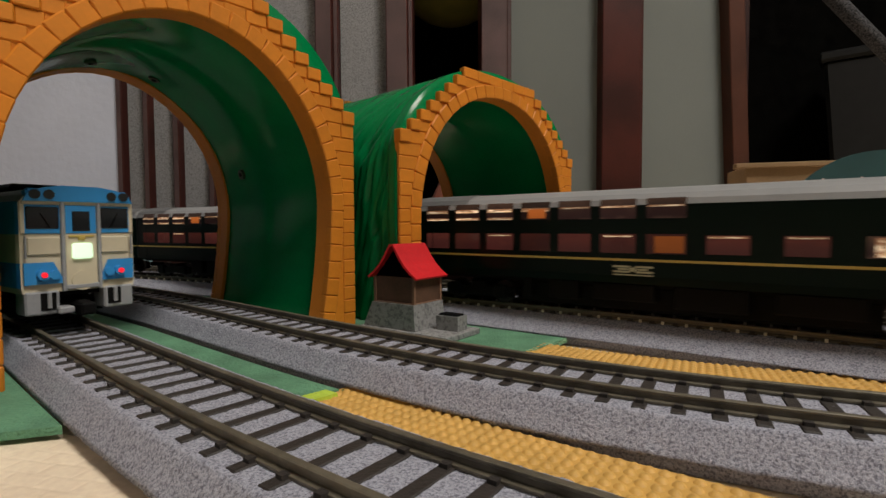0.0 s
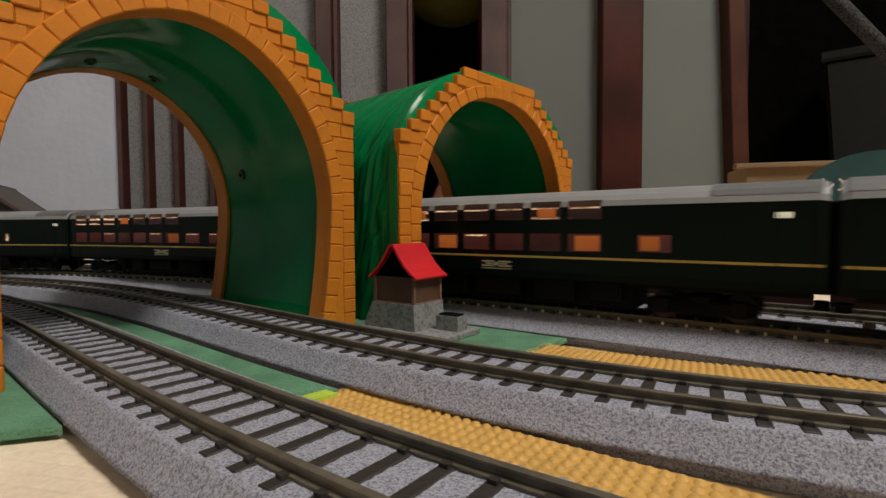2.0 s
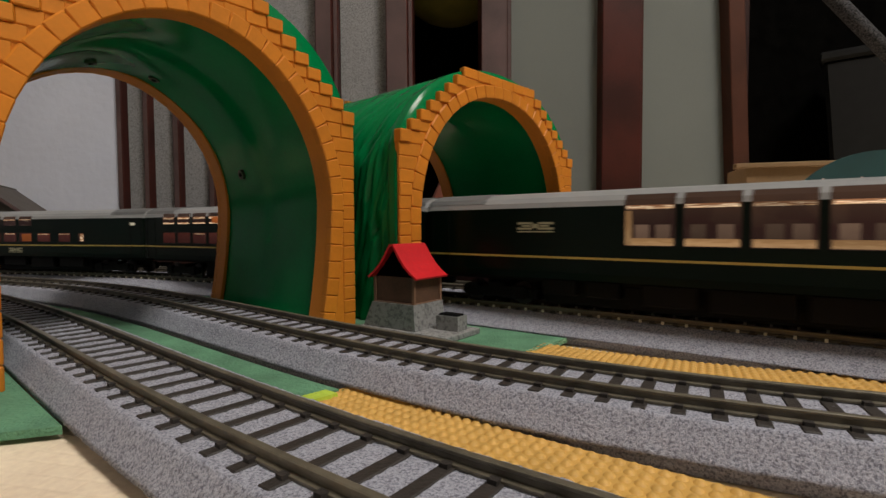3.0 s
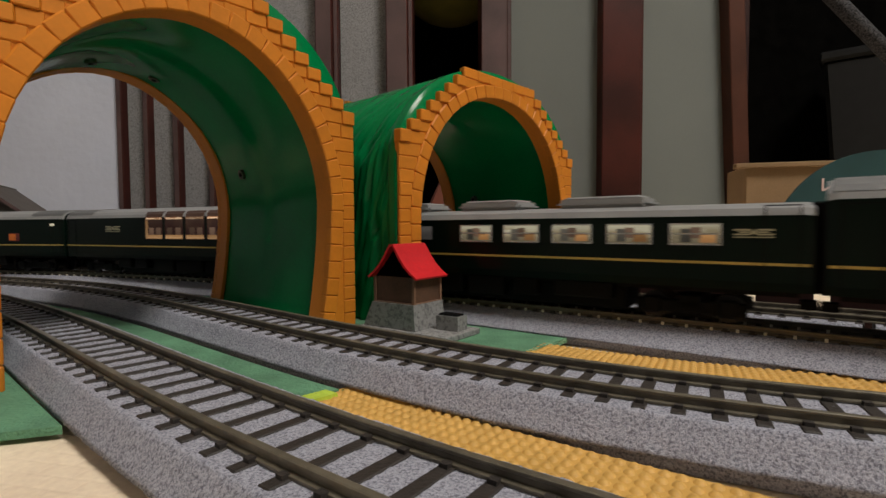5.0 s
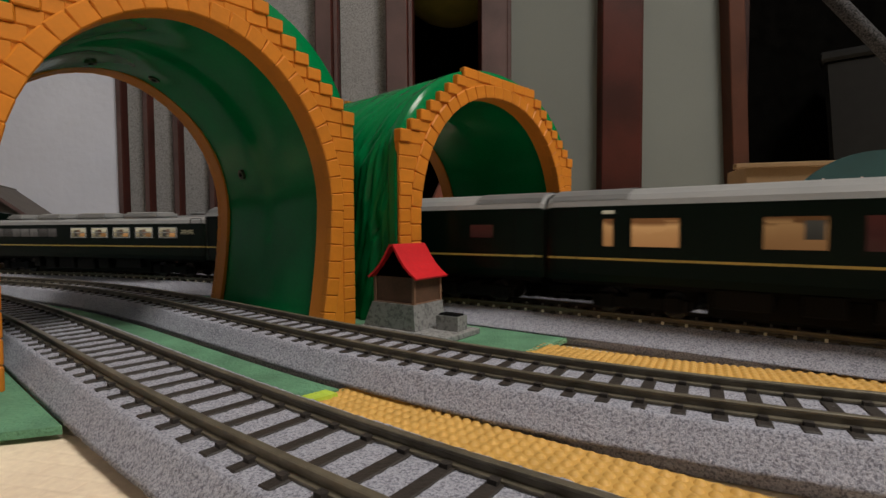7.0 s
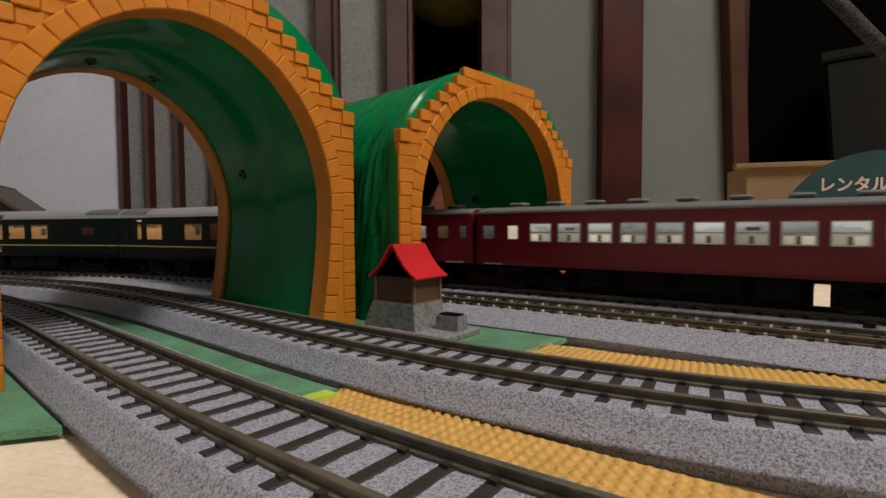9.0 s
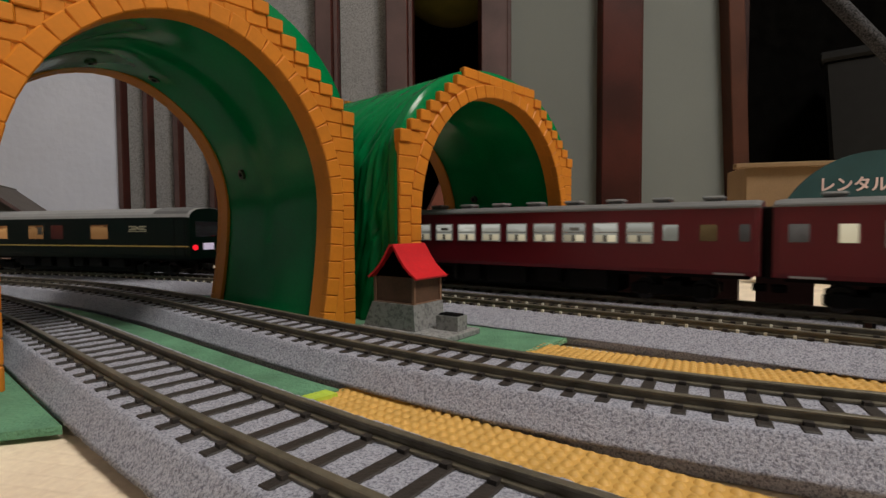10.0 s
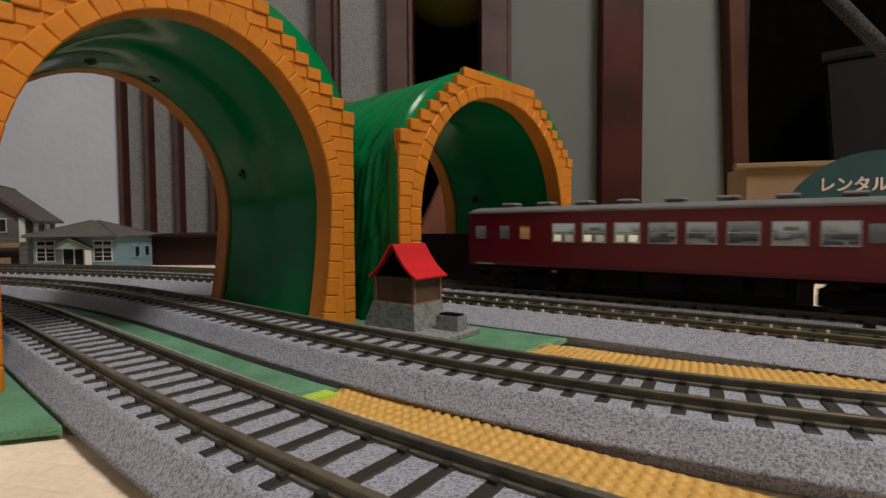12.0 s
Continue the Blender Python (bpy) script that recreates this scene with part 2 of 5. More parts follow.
# ---- mesh helpers ----
def solid(name, bm, mats, parent=None, label="", smooth=False):
    """Links a bmesh, drawn in millimetres, as one mesh object."""
    bmesh.ops.transform(bm, matrix=Matrix.Scale(M, 4), verts=bm.verts)
    bmesh.ops.recalc_face_normals(bm, faces=bm.faces)
    me = bpy.data.meshes.new(name)
    bm.to_mesh(me)
    bm.free()
    for m in mats if isinstance(mats, (list, tuple)) else [mats]:
        me.materials.append(m)
    if smooth:
        for p in me.polygons:
            p.use_smooth = True
    ob = new(name, me)
    if parent:
        ob.parent = parent
    if label:
        ob["label"] = label
    return ob


def part(name, bm, mats, parent, label="", smooth=False):
    return solid(name, bm, mats, parent, label, smooth)


def empty(name, m=None):
    ob = new(name)
    ob.empty_display_size = 0.01
    if m:
        ob.matrix_basis = m
    return ob


def block(x0, x1, y0, y1, z0, z1, bevel=0.0, bm=None, mat=0, seg=1):
    own = bmesh.new()
    bmesh.ops.create_cube(own, size=1)
    for v in own.verts:
        v.co = Vector(((x0 + x1) / 2 + v.co.x * (x1 - x0), (y0 + y1) / 2 + v.co.y * (y1 - y0), (z0 + z1) / 2 + v.co.z * (z1 - z0)))
    if bevel:
        bmesh.ops.bevel(own, geom=own.edges[:], offset=bevel, segments=seg, affect="EDGES")
    for f in own.faces:
        f.material_index = mat
    return merge(bm, own)


def merge(bm, own):
    if bm is None:
        return own
    me = bpy.data.meshes.new("tmp")
    own.to_mesh(me)
    own.free()
    bm.from_mesh(me)
    bpy.data.meshes.remove(me)
    return bm


def rod(p, q, r, bm=None, mat=0, seg=10, r2=None):
    own = bmesh.new()
    p, q = Vector(p), Vector(q)
    bmesh.ops.create_cone(own, cap_ends=True, segments=seg, radius1=r, radius2=r if r2 is None else r2, depth=(q - p).length)
    bmesh.ops.transform(own, matrix=Matrix.Translation((p + q) / 2) @ (q - p).to_track_quat("Z", "Y").to_matrix().to_4x4(), verts=own.verts)
    for f in own.faces:
        f.material_index = mat
    return merge(bm, own)


def prism(outline, y0, y1, bm=None, mat=0, bevel=0.0):
    """Extrudes an outline of (x, z) along y."""
    own = bmesh.new()
    a = [own.verts.new((x, y0, z)) for x, z in outline]
    b = [own.verts.new((x, y1, z)) for x, z in outline]
    own.faces.new(a)
    own.faces.new(b[::-1])
    for i in range(len(a)):
        j = (i + 1) % len(a)
        own.faces.new((a[j], a[i], b[i], b[j]))
    if bevel:
        bmesh.ops.bevel(own, geom=own.edges[:], offset=bevel, segments=1, affect="EDGES")
    for f in own.faces:
        f.material_index = mat
    return merge(bm, own)


# ---- the tracks' plan ----
ALONG = Vector((-0.77, 0.638)).normalized()
AWAY = Vector((ALONG.y, -ALONG.x))


class Line:
    """A track's centre line: a fitted stretch, then straights and bends that close the loop out of sight."""

    def __init__(self, coef, lo, hi, ext_l, r_l, ext_r, r_r, shift=0.0):
        us = np.arange(lo, hi, 4.0)
        pts = [ALONG * u + AWAY * float(np.polyval(coef, u / 100)) for u in us]

        def bend(p, q, ext, r, side):
            h = (q - p).normalized()
            out, pos = [], q.copy()
            for _ in range(int(ext / 4)):
                pos = pos + h * 4
                out.append(pos.copy())
            turn = side * 6.0 / r
            for _ in range(int(math.radians(178) * r / 6)):
                h = Vector((h.x * math.cos(turn) - h.y * math.sin(turn), h.x * math.sin(turn) + h.y * math.cos(turn)))
                pos = pos + h * 6
                out.append(pos.copy())
            for _ in range(60):
                pos = pos + h * 8
                out.append(pos.copy())
            return out
        left = bend(pts[-2], pts[-1], ext_l, r_l, 1)
        right = bend(pts[1], pts[0], ext_r, r_r, -1)
        P = np.array([tuple(p) for p in right[::-1] + pts + left])
        T = np.gradient(P, axis=0)
        T /= np.linalg.norm(T, axis=1)[:, None]
        if shift:
            P = P + np.stack([T[:, 1], -T[:, 0]], 1) * shift
        S = np.r_[0, np.cumsum(np.linalg.norm(np.diff(P, axis=0), axis=1))]
        k = int(np.argmin(np.abs(P @ np.array(ALONG) ) + 1e3 * (P @ np.array(AWAY) < 0)))
        self.P, self.T, self.S = P, T, S - S[k]

    def at(self, s, off=0.0):
        x, y = np.interp(s, self.S, self.P[:, 0]), np.interp(s, self.S, self.P[:, 1])
        tx, ty = np.interp(s, self.S, self.T[:, 0]), np.interp(s, self.S, self.T[:, 1])
        n = math.hypot(tx, ty)
        tx, ty = tx / n, ty / n
        return x + ty * off, y - tx * off, math.atan2(ty, tx)


LINE1 = Line((-1.437, 8.037, -12.564, 59.738), 24, 330, 30, 400, 260, 330)
LINE2 = Line((0.169, -3.646, 18.111, -31.908, 133.273), 1, 462, 60, 480, 240, 400)
LINE3 = Line((-0.313, -1.224, -1.848, 220.173), 3, 601, 150, 620, 300, 480)
LINE4 = Line((-0.313, -1.224, -1.848, 220.173), 3, 601, 150, 620, 300, 480, shift=50.0)
RAIL_TOP, TIE_TOP = 11.0, 8.4


def sweep(line, s0, s1, step, profile, closed=True, mat=0, bm=None):
    bm = bm or bmesh.new()
    prev = None
    for s in np.arange(s0, s1 + step / 2, step):
        ring = []
        for off, z in profile:
            x, y, _ = line.at(s, off)
            ring.append(bm.verts.new((x, y, z)))
        if prev:
            n = len(ring)
            for i in range(n if closed else n - 1):
                j = (i + 1) % n
                f = bm.faces.new((prev[i], prev[j], ring[j], ring[i]))
                f.material_index = mat
        elif closed:
            bm.faces.new(ring)
        prev = ring
    if closed:
        bm.faces.new(prev[::-1])
    return bm


def grainy_roadbed(line, s0, s1, prof, top):
    """The stretch of roadbed that lies open to view, with its moulded grain as relief."""
    line_z = []
    for (o0, z0), (o1, z1) in zip(prof[:-1], prof[1:]):
        n = max(1, int(math.hypot(o1 - o0, z1 - z0) / 1.1))
        line_z += [(o0 + (o1 - o0) * k / n, z0 + (z1 - z0) * k / n) for k in range(n)]
    line_z.append(prof[-1])
    m = len(line_z)
    verts, faces = [], []
    count = int((s1 - s0) / 1.1)
    rng = np.random.default_rng(int(abs(s0) + abs(s1)))
    for i in range(count + 1):
        s = s0 + (s1 - s0) * i / count
        x, y, a = line.at(s)
        nx, ny = math.sin(a), -math.cos(a)
        tx, ty = math.cos(a), math.sin(a)
        edge = 0.0 if i in (0, count) else 1.0
        jit = rng.normal(0, 0.085, (m, 3)) * edge
        for k, (o, z) in enumerate(line_z):
            if k in (0, m - 1):
                jit[k] = 0
            oo = o + jit[k, 0]
            verts.append(((x + nx * oo + tx * jit[k, 1]) * M, (y + ny * oo + ty * jit[k, 1]) * M, (z + jit[k, 2]) * M))
    for i in range(count):
        for k in range(m - 1):
            q = i * m + k
            faces.append((q, q + 1, q + m + 1, q + m))
    me = bpy.data.meshes.new("roadbed")
    me.from_pydata(verts, [], faces)
    me.materials.append(BALLAST)
    for f in me.polygons:
        f.use_smooth = True
    ob = new("roadbed", me)
    ob.parent = top
    ob["label"] = "speckled grey ballast roadbed"


def track(line, s0, s1, near0, near1, anchor, pitch, grow, tie_half, base_half):
    """One model railway track: ballast roadbed, two rails, ties. The tie pitch grows a little along the line."""
    top = empty("railway_track")
    tagged(top, "model railway track on moulded grey ballast with dark ties", "track", "tracks of the layout")
    th = tie_half + 0.9
    prof = [(-base_half + 3.0, -2.8), (-base_half + 3.0, 0.2), (-base_half, 0.7), (-th - 0.5, 7.7), (-th, 8.1), (th, 8.1), (th + 0.5, 7.7), (base_half, 0.7), (base_half - 3.0, 0.2), (base_half - 3.0, -2.8)]
    part("roadbed", sweep(line, s0, near0, 8, prof), BALLAST, top, "speckled grey ballast roadbed")
    part("roadbed", sweep(line, near1, s1, 8, prof), BALLAST, top, "speckled grey ballast roadbed")
    grainy_roadbed(line, near0, near1, prof, top)
    for side in (-1, 1):
        c = side * 9.0
        rail = [(c - 1.25, 8.3), (c - 1.25, 8.8), (c - 0.4, 9.1), (c - 0.4, 10.1), (c - 0.8, 10.4), (c - 0.8, 10.85), (c - 0.55, 11.0),
                (c + 0.55, 11.0), (c + 0.8, 10.85), (c + 0.8, 10.4), (c + 0.4, 10.1), (c + 0.4, 9.1), (c + 1.25, 8.8), (c + 1.25, 8.3)]
        part("rail", sweep(line, s0, s1, 8, rail), RAIL, top, "dull brownish metal rail")
    bm = block(-tie_half, tie_half, -1.5, 1.5, 6.9, TIE_TOP, 0.2)
    for c in (-9.0, 9.0):
        for side in (-1, 1):
            block(c + side * 1.7 - 0.75, c + side * 1.7 + 0.75, -0.85, 0.85, TIE_TOP - 0.1, TIE_TOP + 0.8, 0, bm)
    first = part("tie", bm, TIE, top)
    me = first.data
    bpy.data.objects.remove(first)
    places = []
    for way in (1, -1):
        s = anchor if way > 0 else anchor - pitch
        while s0 + 4 < s < s1 - 4:
            places.append(s)
            s += way * (pitch + grow * min(350.0, max(-60.0, s - anchor)))
    rest = bmesh.new()
    for s in sorted(places):
        x, y, a = line.at(s)
        m = pose(x * M, y * M, 0, 0, 0, math.degrees(a) + 90)
        if near0 <= s <= near1:
            ob = new("tie", me)
            ob.parent = top
            ob.matrix_basis = m
        else:
            n = len(rest.verts)
            rest.from_mesh(me)
            rest.verts.ensure_lookup_table()
            for v in rest.verts[n:]:
                v.co = m @ v.co
    bmesh.ops.transform(rest, matrix=Matrix.Scale(1000, 4), verts=rest.verts)
    tagged(part("far_ties", rest, TIE, top), kind="stuff")
    return top


# ---- the room ----
def slab(name, x0, x1, y0, y1, z0, z1, mat, label, category, bevel=0.0):
    return tagged(solid(name, block(x0, x1, y0, y1, z0, z1, bevel), mat), label, category, kind="structure")


def room():
    slab("floor", -2400, 2000, -1900, 1500, -40, -3, BEIGE, "beige textured floor covering", "floor")
    slab("ceiling", -2400, 2000, -1900, 1500, 2300, 2340, CEIL, "plain white ceiling", "ceiling")
    slab("wall_west", -2450, -2400, -1900, 1500, -40, 2340, PLASTERW, "pale plaster wall", "wall")
    slab("wall_east", 2000, 2050, -1900, 1500, -40, 2340, PANEL, "pale grey wall", "wall")
    slab("wall_south", -2400, 2000, -1950, -1900, -40, 2340, PANEL, "pale grey wall", "wall")
    Y = 900
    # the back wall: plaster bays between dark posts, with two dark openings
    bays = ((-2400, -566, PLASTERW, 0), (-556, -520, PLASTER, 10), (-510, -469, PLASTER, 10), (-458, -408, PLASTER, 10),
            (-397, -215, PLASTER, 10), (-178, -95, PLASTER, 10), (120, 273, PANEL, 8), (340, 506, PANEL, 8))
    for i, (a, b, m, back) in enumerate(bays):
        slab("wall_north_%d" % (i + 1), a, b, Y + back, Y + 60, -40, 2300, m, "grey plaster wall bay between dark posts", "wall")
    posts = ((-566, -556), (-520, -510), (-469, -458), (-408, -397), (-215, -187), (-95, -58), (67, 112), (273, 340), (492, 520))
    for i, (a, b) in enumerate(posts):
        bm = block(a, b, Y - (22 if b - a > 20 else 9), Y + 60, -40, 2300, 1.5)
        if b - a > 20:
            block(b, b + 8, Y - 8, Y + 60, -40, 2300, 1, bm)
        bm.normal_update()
        # faces towards -y on the left posts take the paler brown
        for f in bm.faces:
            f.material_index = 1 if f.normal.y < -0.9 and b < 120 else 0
        lean = solid("trim_%d" % (i + 1), bm, [WOODL if a == 492 else WOOD, DULLWOOD])
        if a == 492:
            # the old door frame stands a little out of plumb
            lean.matrix_basis = Matrix.Translation((0.492, 0, 0.3)) @ Matrix.Rotation(math.radians(-2.7), 4, "Y") @ Matrix.Translation((-0.492, 0, -0.3))
        tagged(lean, "dark red-brown wooden post with a paler front face", "post", kind="structure")
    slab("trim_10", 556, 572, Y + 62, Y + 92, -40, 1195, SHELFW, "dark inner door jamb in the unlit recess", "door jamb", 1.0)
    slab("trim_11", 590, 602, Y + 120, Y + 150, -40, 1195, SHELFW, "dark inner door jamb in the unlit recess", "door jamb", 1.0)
    # recesses behind the two openings, their shade painted as near-black walls
    slab("wall_recess_back", -60, 1900, Y + 460, Y + 480, -40, 2300, DARK, "recess wall painted near-black as shade", "wall")
    slab("wall_recess_side_1", -70, -60, Y + 60, Y + 480, -40, 2300, DARK, "recess wall painted near-black as shade", "wall")
    slab("wall_recess_side_2", 200, 210, Y + 60, Y + 460, -40, 2300, DARK, "recess wall painted near-black as shade", "wall")
    slab("wall_recess_side_3", 460, 470, Y + 60, Y + 460, -40, 2300, DARK, "recess wall painted near-black as shade", "wall")
    slab("wall_recess_lid", -60, 1900, Y + 55, Y + 480, 1200, 1220, DARK, "recess head painted near-black as shade", "wall")
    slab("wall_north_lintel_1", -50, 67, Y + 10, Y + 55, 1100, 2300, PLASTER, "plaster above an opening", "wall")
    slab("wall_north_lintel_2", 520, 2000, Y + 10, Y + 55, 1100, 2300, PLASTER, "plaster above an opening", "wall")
    lamp = tagged(empty("ceiling_lamp", pose(0.92, -0.68, 2.2)), "round white ceiling lamp, switched on, under the ceiling", "lamp")
    part("cover", rod((0, 0, 0), (0, 0, 55), 400, seg=40), LAMP, lamp)
    part("rim", rod((0, 0, 55), (0, 0, 100), 415, seg=40), CEIL, lamp, "white metal rim")


room()


# ---- the tunnels ----
def arch_points(half, spring, rise, n, expo=2.0):
    """Points (x, z) of an arch from its right springing over the crown to the left one."""
    out = []
    for i in range(n + 1):
        a = math.pi * i / n
        c, s = math.cos(a), math.sin(a)
        out.append((half * math.copysign(abs(c) ** (2 / expo), c), spring + rise * abs(s) ** (2 / expo)))
    return out


def legged_arch(half, spring, rise, n, expo, toe, m=14):
    """An arch on legs, the right one of which draws in by toe towards the ground."""
    leg = [(half - toe * (1 - k / m) ** 1.7, spring * k / m) for k in range(m)]
    return leg + arch_points(half, spring, rise, n, expo) + [(-half, spring * k / m) for k in range(m - 1, -1, -1)]


def brick_data(name, w, h, d, bevel):
    """A moulded brick whose face lies at y = 0 and whose body reaches back to y = d."""
    ob = solid(name, block(-w / 2, w / 2, 0, d, -h / 2, h / 2, bevel, seg=1), BRICK)
    me = ob.data
    bpy.data.objects.remove(ob)
    return me


def tunnel(where, angle, half_in, spring, rise, expo, toe, half_out, step_z, dx, dz, nst, ring_w, thick, depth, bulge, crown_up, seed, label):
    """Toy tunnel: a green moulded shell between two orange brick portals. Local x across, y along (0 = front), z up."""
    rnd = random.Random(seed)
    top = tagged(empty("toy_tunnel", pose(where[0] * M, where[1] * M, 0, 0, 0, angle)), label, "toy tunnel", "toy tunnels over the tracks")
    top_z = step_z + nst * dz
    # shell: a smooth rim at each end, carved strokes between, smooth inside
    so, sz, oz = half_out - 0.6, step_z * 0.82, top_z + crown_up
    outer = legged_arch(so, sz, oz - sz, 96, bulge, 0.0, 34)
    inner = legged_arch(half_in + 2.8, spring, rise + 2.8, 96, expo, toe, 34)
    run_u = [0.0]
    for p, q in zip(outer[:-1], outer[1:]):
        run_u.append(run_u[-1] + math.hypot(q[0] - p[0], q[1] - p[1]))
    bm = bmesh.new()
    rings, inn = [], []
    ny = 96
    for k in range(ny + 1):
        y = 3.0 + (depth - 6.0) * k / ny
        gap = min(y, depth - y)
        edge = max(0.0, min(1.0, (gap - 9.0) / 2.0))
        rim = 0.7 * max(0.0, min(1.0, (10.0 - gap) / 1.5, (gap - 2.0) / 1.5))
        row, low = [], []
        for (x, z), (xi, zi), u in zip(outer, inner, run_u):
            nx, nz = max(-1, min(1, x / so)), max(0, (z - sz) / (oz - sz))
            steep = 0.30 + 0.70 * min(1.0, abs(nx) ** 3)
            lean = y * 0.17 + (0.055 * u if x > 0 else -0.055 * u)
            stroke = noise.noise(Vector((lean, u * 0.028, seed + 0.012 * y)))
            fine = noise.noise(Vector((lean * 2.3, u * 0.05, seed + 9.0)))
            wave = edge * steep * (-2.3 * max(0.0, 1.0 - abs(stroke) * 4.5) + 1.5 * fine) + rim
            wave += edge * 0.8 * noise.noise(Vector((x * 0.03, y * 0.03, z * 0.03 + seed)))
            row.append(bm.verts.new((x + nx * wave, y, max(0, z + nz * wave))))
            # the inner wall steps in a little a third of the way through and sags unevenly
            fold = 1.1 / (1 + math.exp(-(y - depth * 0.52) * 0.5))
            soft = 1.0 + edge * 0.007 * noise.noise(Vector((xi * 0.04, y * 0.05 + seed, zi * 0.04)))
            kx = 1 - fold / half_in
            low.append(bm.verts.new((xi * soft * kx, y, zi * soft * kx)))
        rings.append(row)
        inn.append(low)
    n = len(outer)
    for k in range(ny):
        for i in range(n - 1):
            bm.faces.new((rings[k][i], rings[k][i + 1], rings[k + 1][i + 1], rings[k + 1][i]))
            bm.faces.new((inn[k][i + 1], inn[k][i], inn[k + 1][i], inn[k + 1][i + 1]))
        for i in (0, n - 1):
            bm.faces.new((rings[k][i], rings[k + 1][i], inn[k + 1][i], inn[k][i]))
    for k in (0, ny):
        for i in range(n - 1):
            bm.faces.new((rings[k][i + 1], rings[k][i], inn[k][i], inn[k][i + 1]))
    shell = part("shell", bm, GREEN, top, "glossy green moulded tunnel shell with carved relief", smooth=True)
    # screw bosses inside, in two rows
    for a, dy in ((16, 0.70), (73, 0.80), (100, 0.80)):
        c, sn = math.cos(math.radians(a)), math.sin(math.radians(a))
        d = Vector((c, 0, sn))
        q = Vector((half_in * c, depth * dy, spring + rise * sn))
        boss = part("screw_boss", rod(q + d * 2.5, q - d * 0.5, 2.6, seg=16), BOSS, shell, "small dull screw boss")
        part("screw", rod(q + d * 1.0, q - d * 0.8, 1.1, seg=10), COAL, boss, "dark screw hole")
    low_rows = int(round(step_z / 6.2))
    lh = step_z / low_rows
    courses = [(r * lh, (r + 1) * lh, half_out, False) for r in range(low_rows - 1)] + [(step_z - lh, step_z, half_out, True)]
    courses += [(step_z + r * dz, step_z + (r + 1) * dz, half_out - (r + 1) * dx, True) for r in range(nst)]
    hr, rr = half_in + ring_w, rise + ring_w
    base = 1.3
    for end, face in ((0, 1), (1, -1)):
        y0, y1 = (base, thick) if end == 0 else (depth - thick, depth - base)

        def ring_x(z):
            t = max(0.0, z - spring)
            if t >= rr:
                return 0.0
            return hr * (1 - (t / rr) ** expo) ** (1 / expo)
        stair = [(half_out - 0.5, 0)]
        for z0, z1, ho, proud in courses:
            stair += [(ho - 0.5, z0), (ho - 0.5, z1 - 0.4)]
        face_line = legged_arch(half_in, spring, rise, 56, expo, toe) + [(-a, b) for a, b in stair] + stair[::-1]
        clean = []
        for q in face_line:
            if not clean or math.hypot(q[0] - clean[-1][0], q[1] - clean[-1][1]) > 0.05:
                clean.append(q)
        jamb = legged_arch(half_in, spring, rise, 56, expo, toe) + legged_arch(half_in + ring_w - 0.5, spring, rise + ring_w - 0.5, 56, expo, toe)[::-1]
        slab_y = (y0, y0 + 3.0) if end == 0 else (y1 - 3.0, y1)
        portal = part("portal", prism(clean, *slab_y), BRICK, top, "orange plastic brick portal")
        part("jamb", prism(jamb, *((slab_y[1] + 0.05, y1) if end == 0 else (y0, slab_y[0] - 0.05))), BRICK, portal, "smooth orange inner rim")
        yb = 0.0 if end == 0 else depth

        def put(me, x, z, turn, back):
            ob = new("brick", me)
            ob.parent = portal
            ob.matrix_basis = Matrix.Translation((x * M, (yb + face * back) * M, z * M)) @ Matrix.Rotation(math.radians(turn), 4, "Y") @ (Matrix.Identity(4) if end == 0 else Matrix.Rotation(math.pi, 4, "Z"))
        length = [0.0]
        mid = legged_arch(half_in + ring_w / 2, spring, rise + ring_w / 2, 80, expo, toe)
        for a, b in zip(mid[:-1], mid[1:]):
            length.append(length[-1] + math.hypot(b[0] - a[0], b[1] - a[1]))
        nb = int(length[-1] / 7.9)
        pitch = length[-1] / nb
        vous = brick_data("brick", ring_w + 0.3, pitch - 0.12, 4.2, 0.5)
        mx, mz = [p[0] for p in mid], [p[1] for p in mid]
        for i in range(nb):
            s = (i + 0.5) * pitch
            x, z = np.interp(s, length, mx), np.interp(s, length, mz)
            x2, z2 = np.interp(s + 1, length, mx), np.interp(s + 1, length, mz)
            x1, z1 = np.interp(s - 1, length, mx), np.interp(s - 1, length, mz)
            put(vous, x, z, math.degrees(math.atan2(x2 - x1, z2 - z1)) + rnd.uniform(-1, 1), rnd.uniform(0, 0.15))
        sizes = {}

        def sized(w, h, d):
            key = (round(w * 2), round(h * 2), d)
            if key not in sizes:
                sizes[key] = brick_data("brick", key[0] / 2 - 0.1, h - 0.16, d, 0.42)
            return sizes[key]
        for r, (z0, z1, ho, proud) in enumerate(courses):
            zc, h = (z0 + z1) / 2, z1 - z0
            a = ring_x(zc) - 0.2
            for side in (-1, 1):
                lo = a if a > 0.5 else 0.0
                hi = ho
                if proud and r < len(courses) - 1:
                    w = min(dx * 1.1, hi - lo)
                    if w > 2:
                        put(sized(w, h, 5.0), side * (hi - w / 2), zc, 0, -0.2)
                    hi -= w
                span = hi - lo
                if span < 1.6:
                    continue
                cnt = max(1, int(round(span / (9.5 + 2.5 * (r % 2)))))
                w = span / cnt
                for c in range(cnt):
                    put(sized(w, h, 2.0), side * (lo + (c + 0.5) * w), zc, 0, 0.55 + 0.2 * rnd.random())
    return top


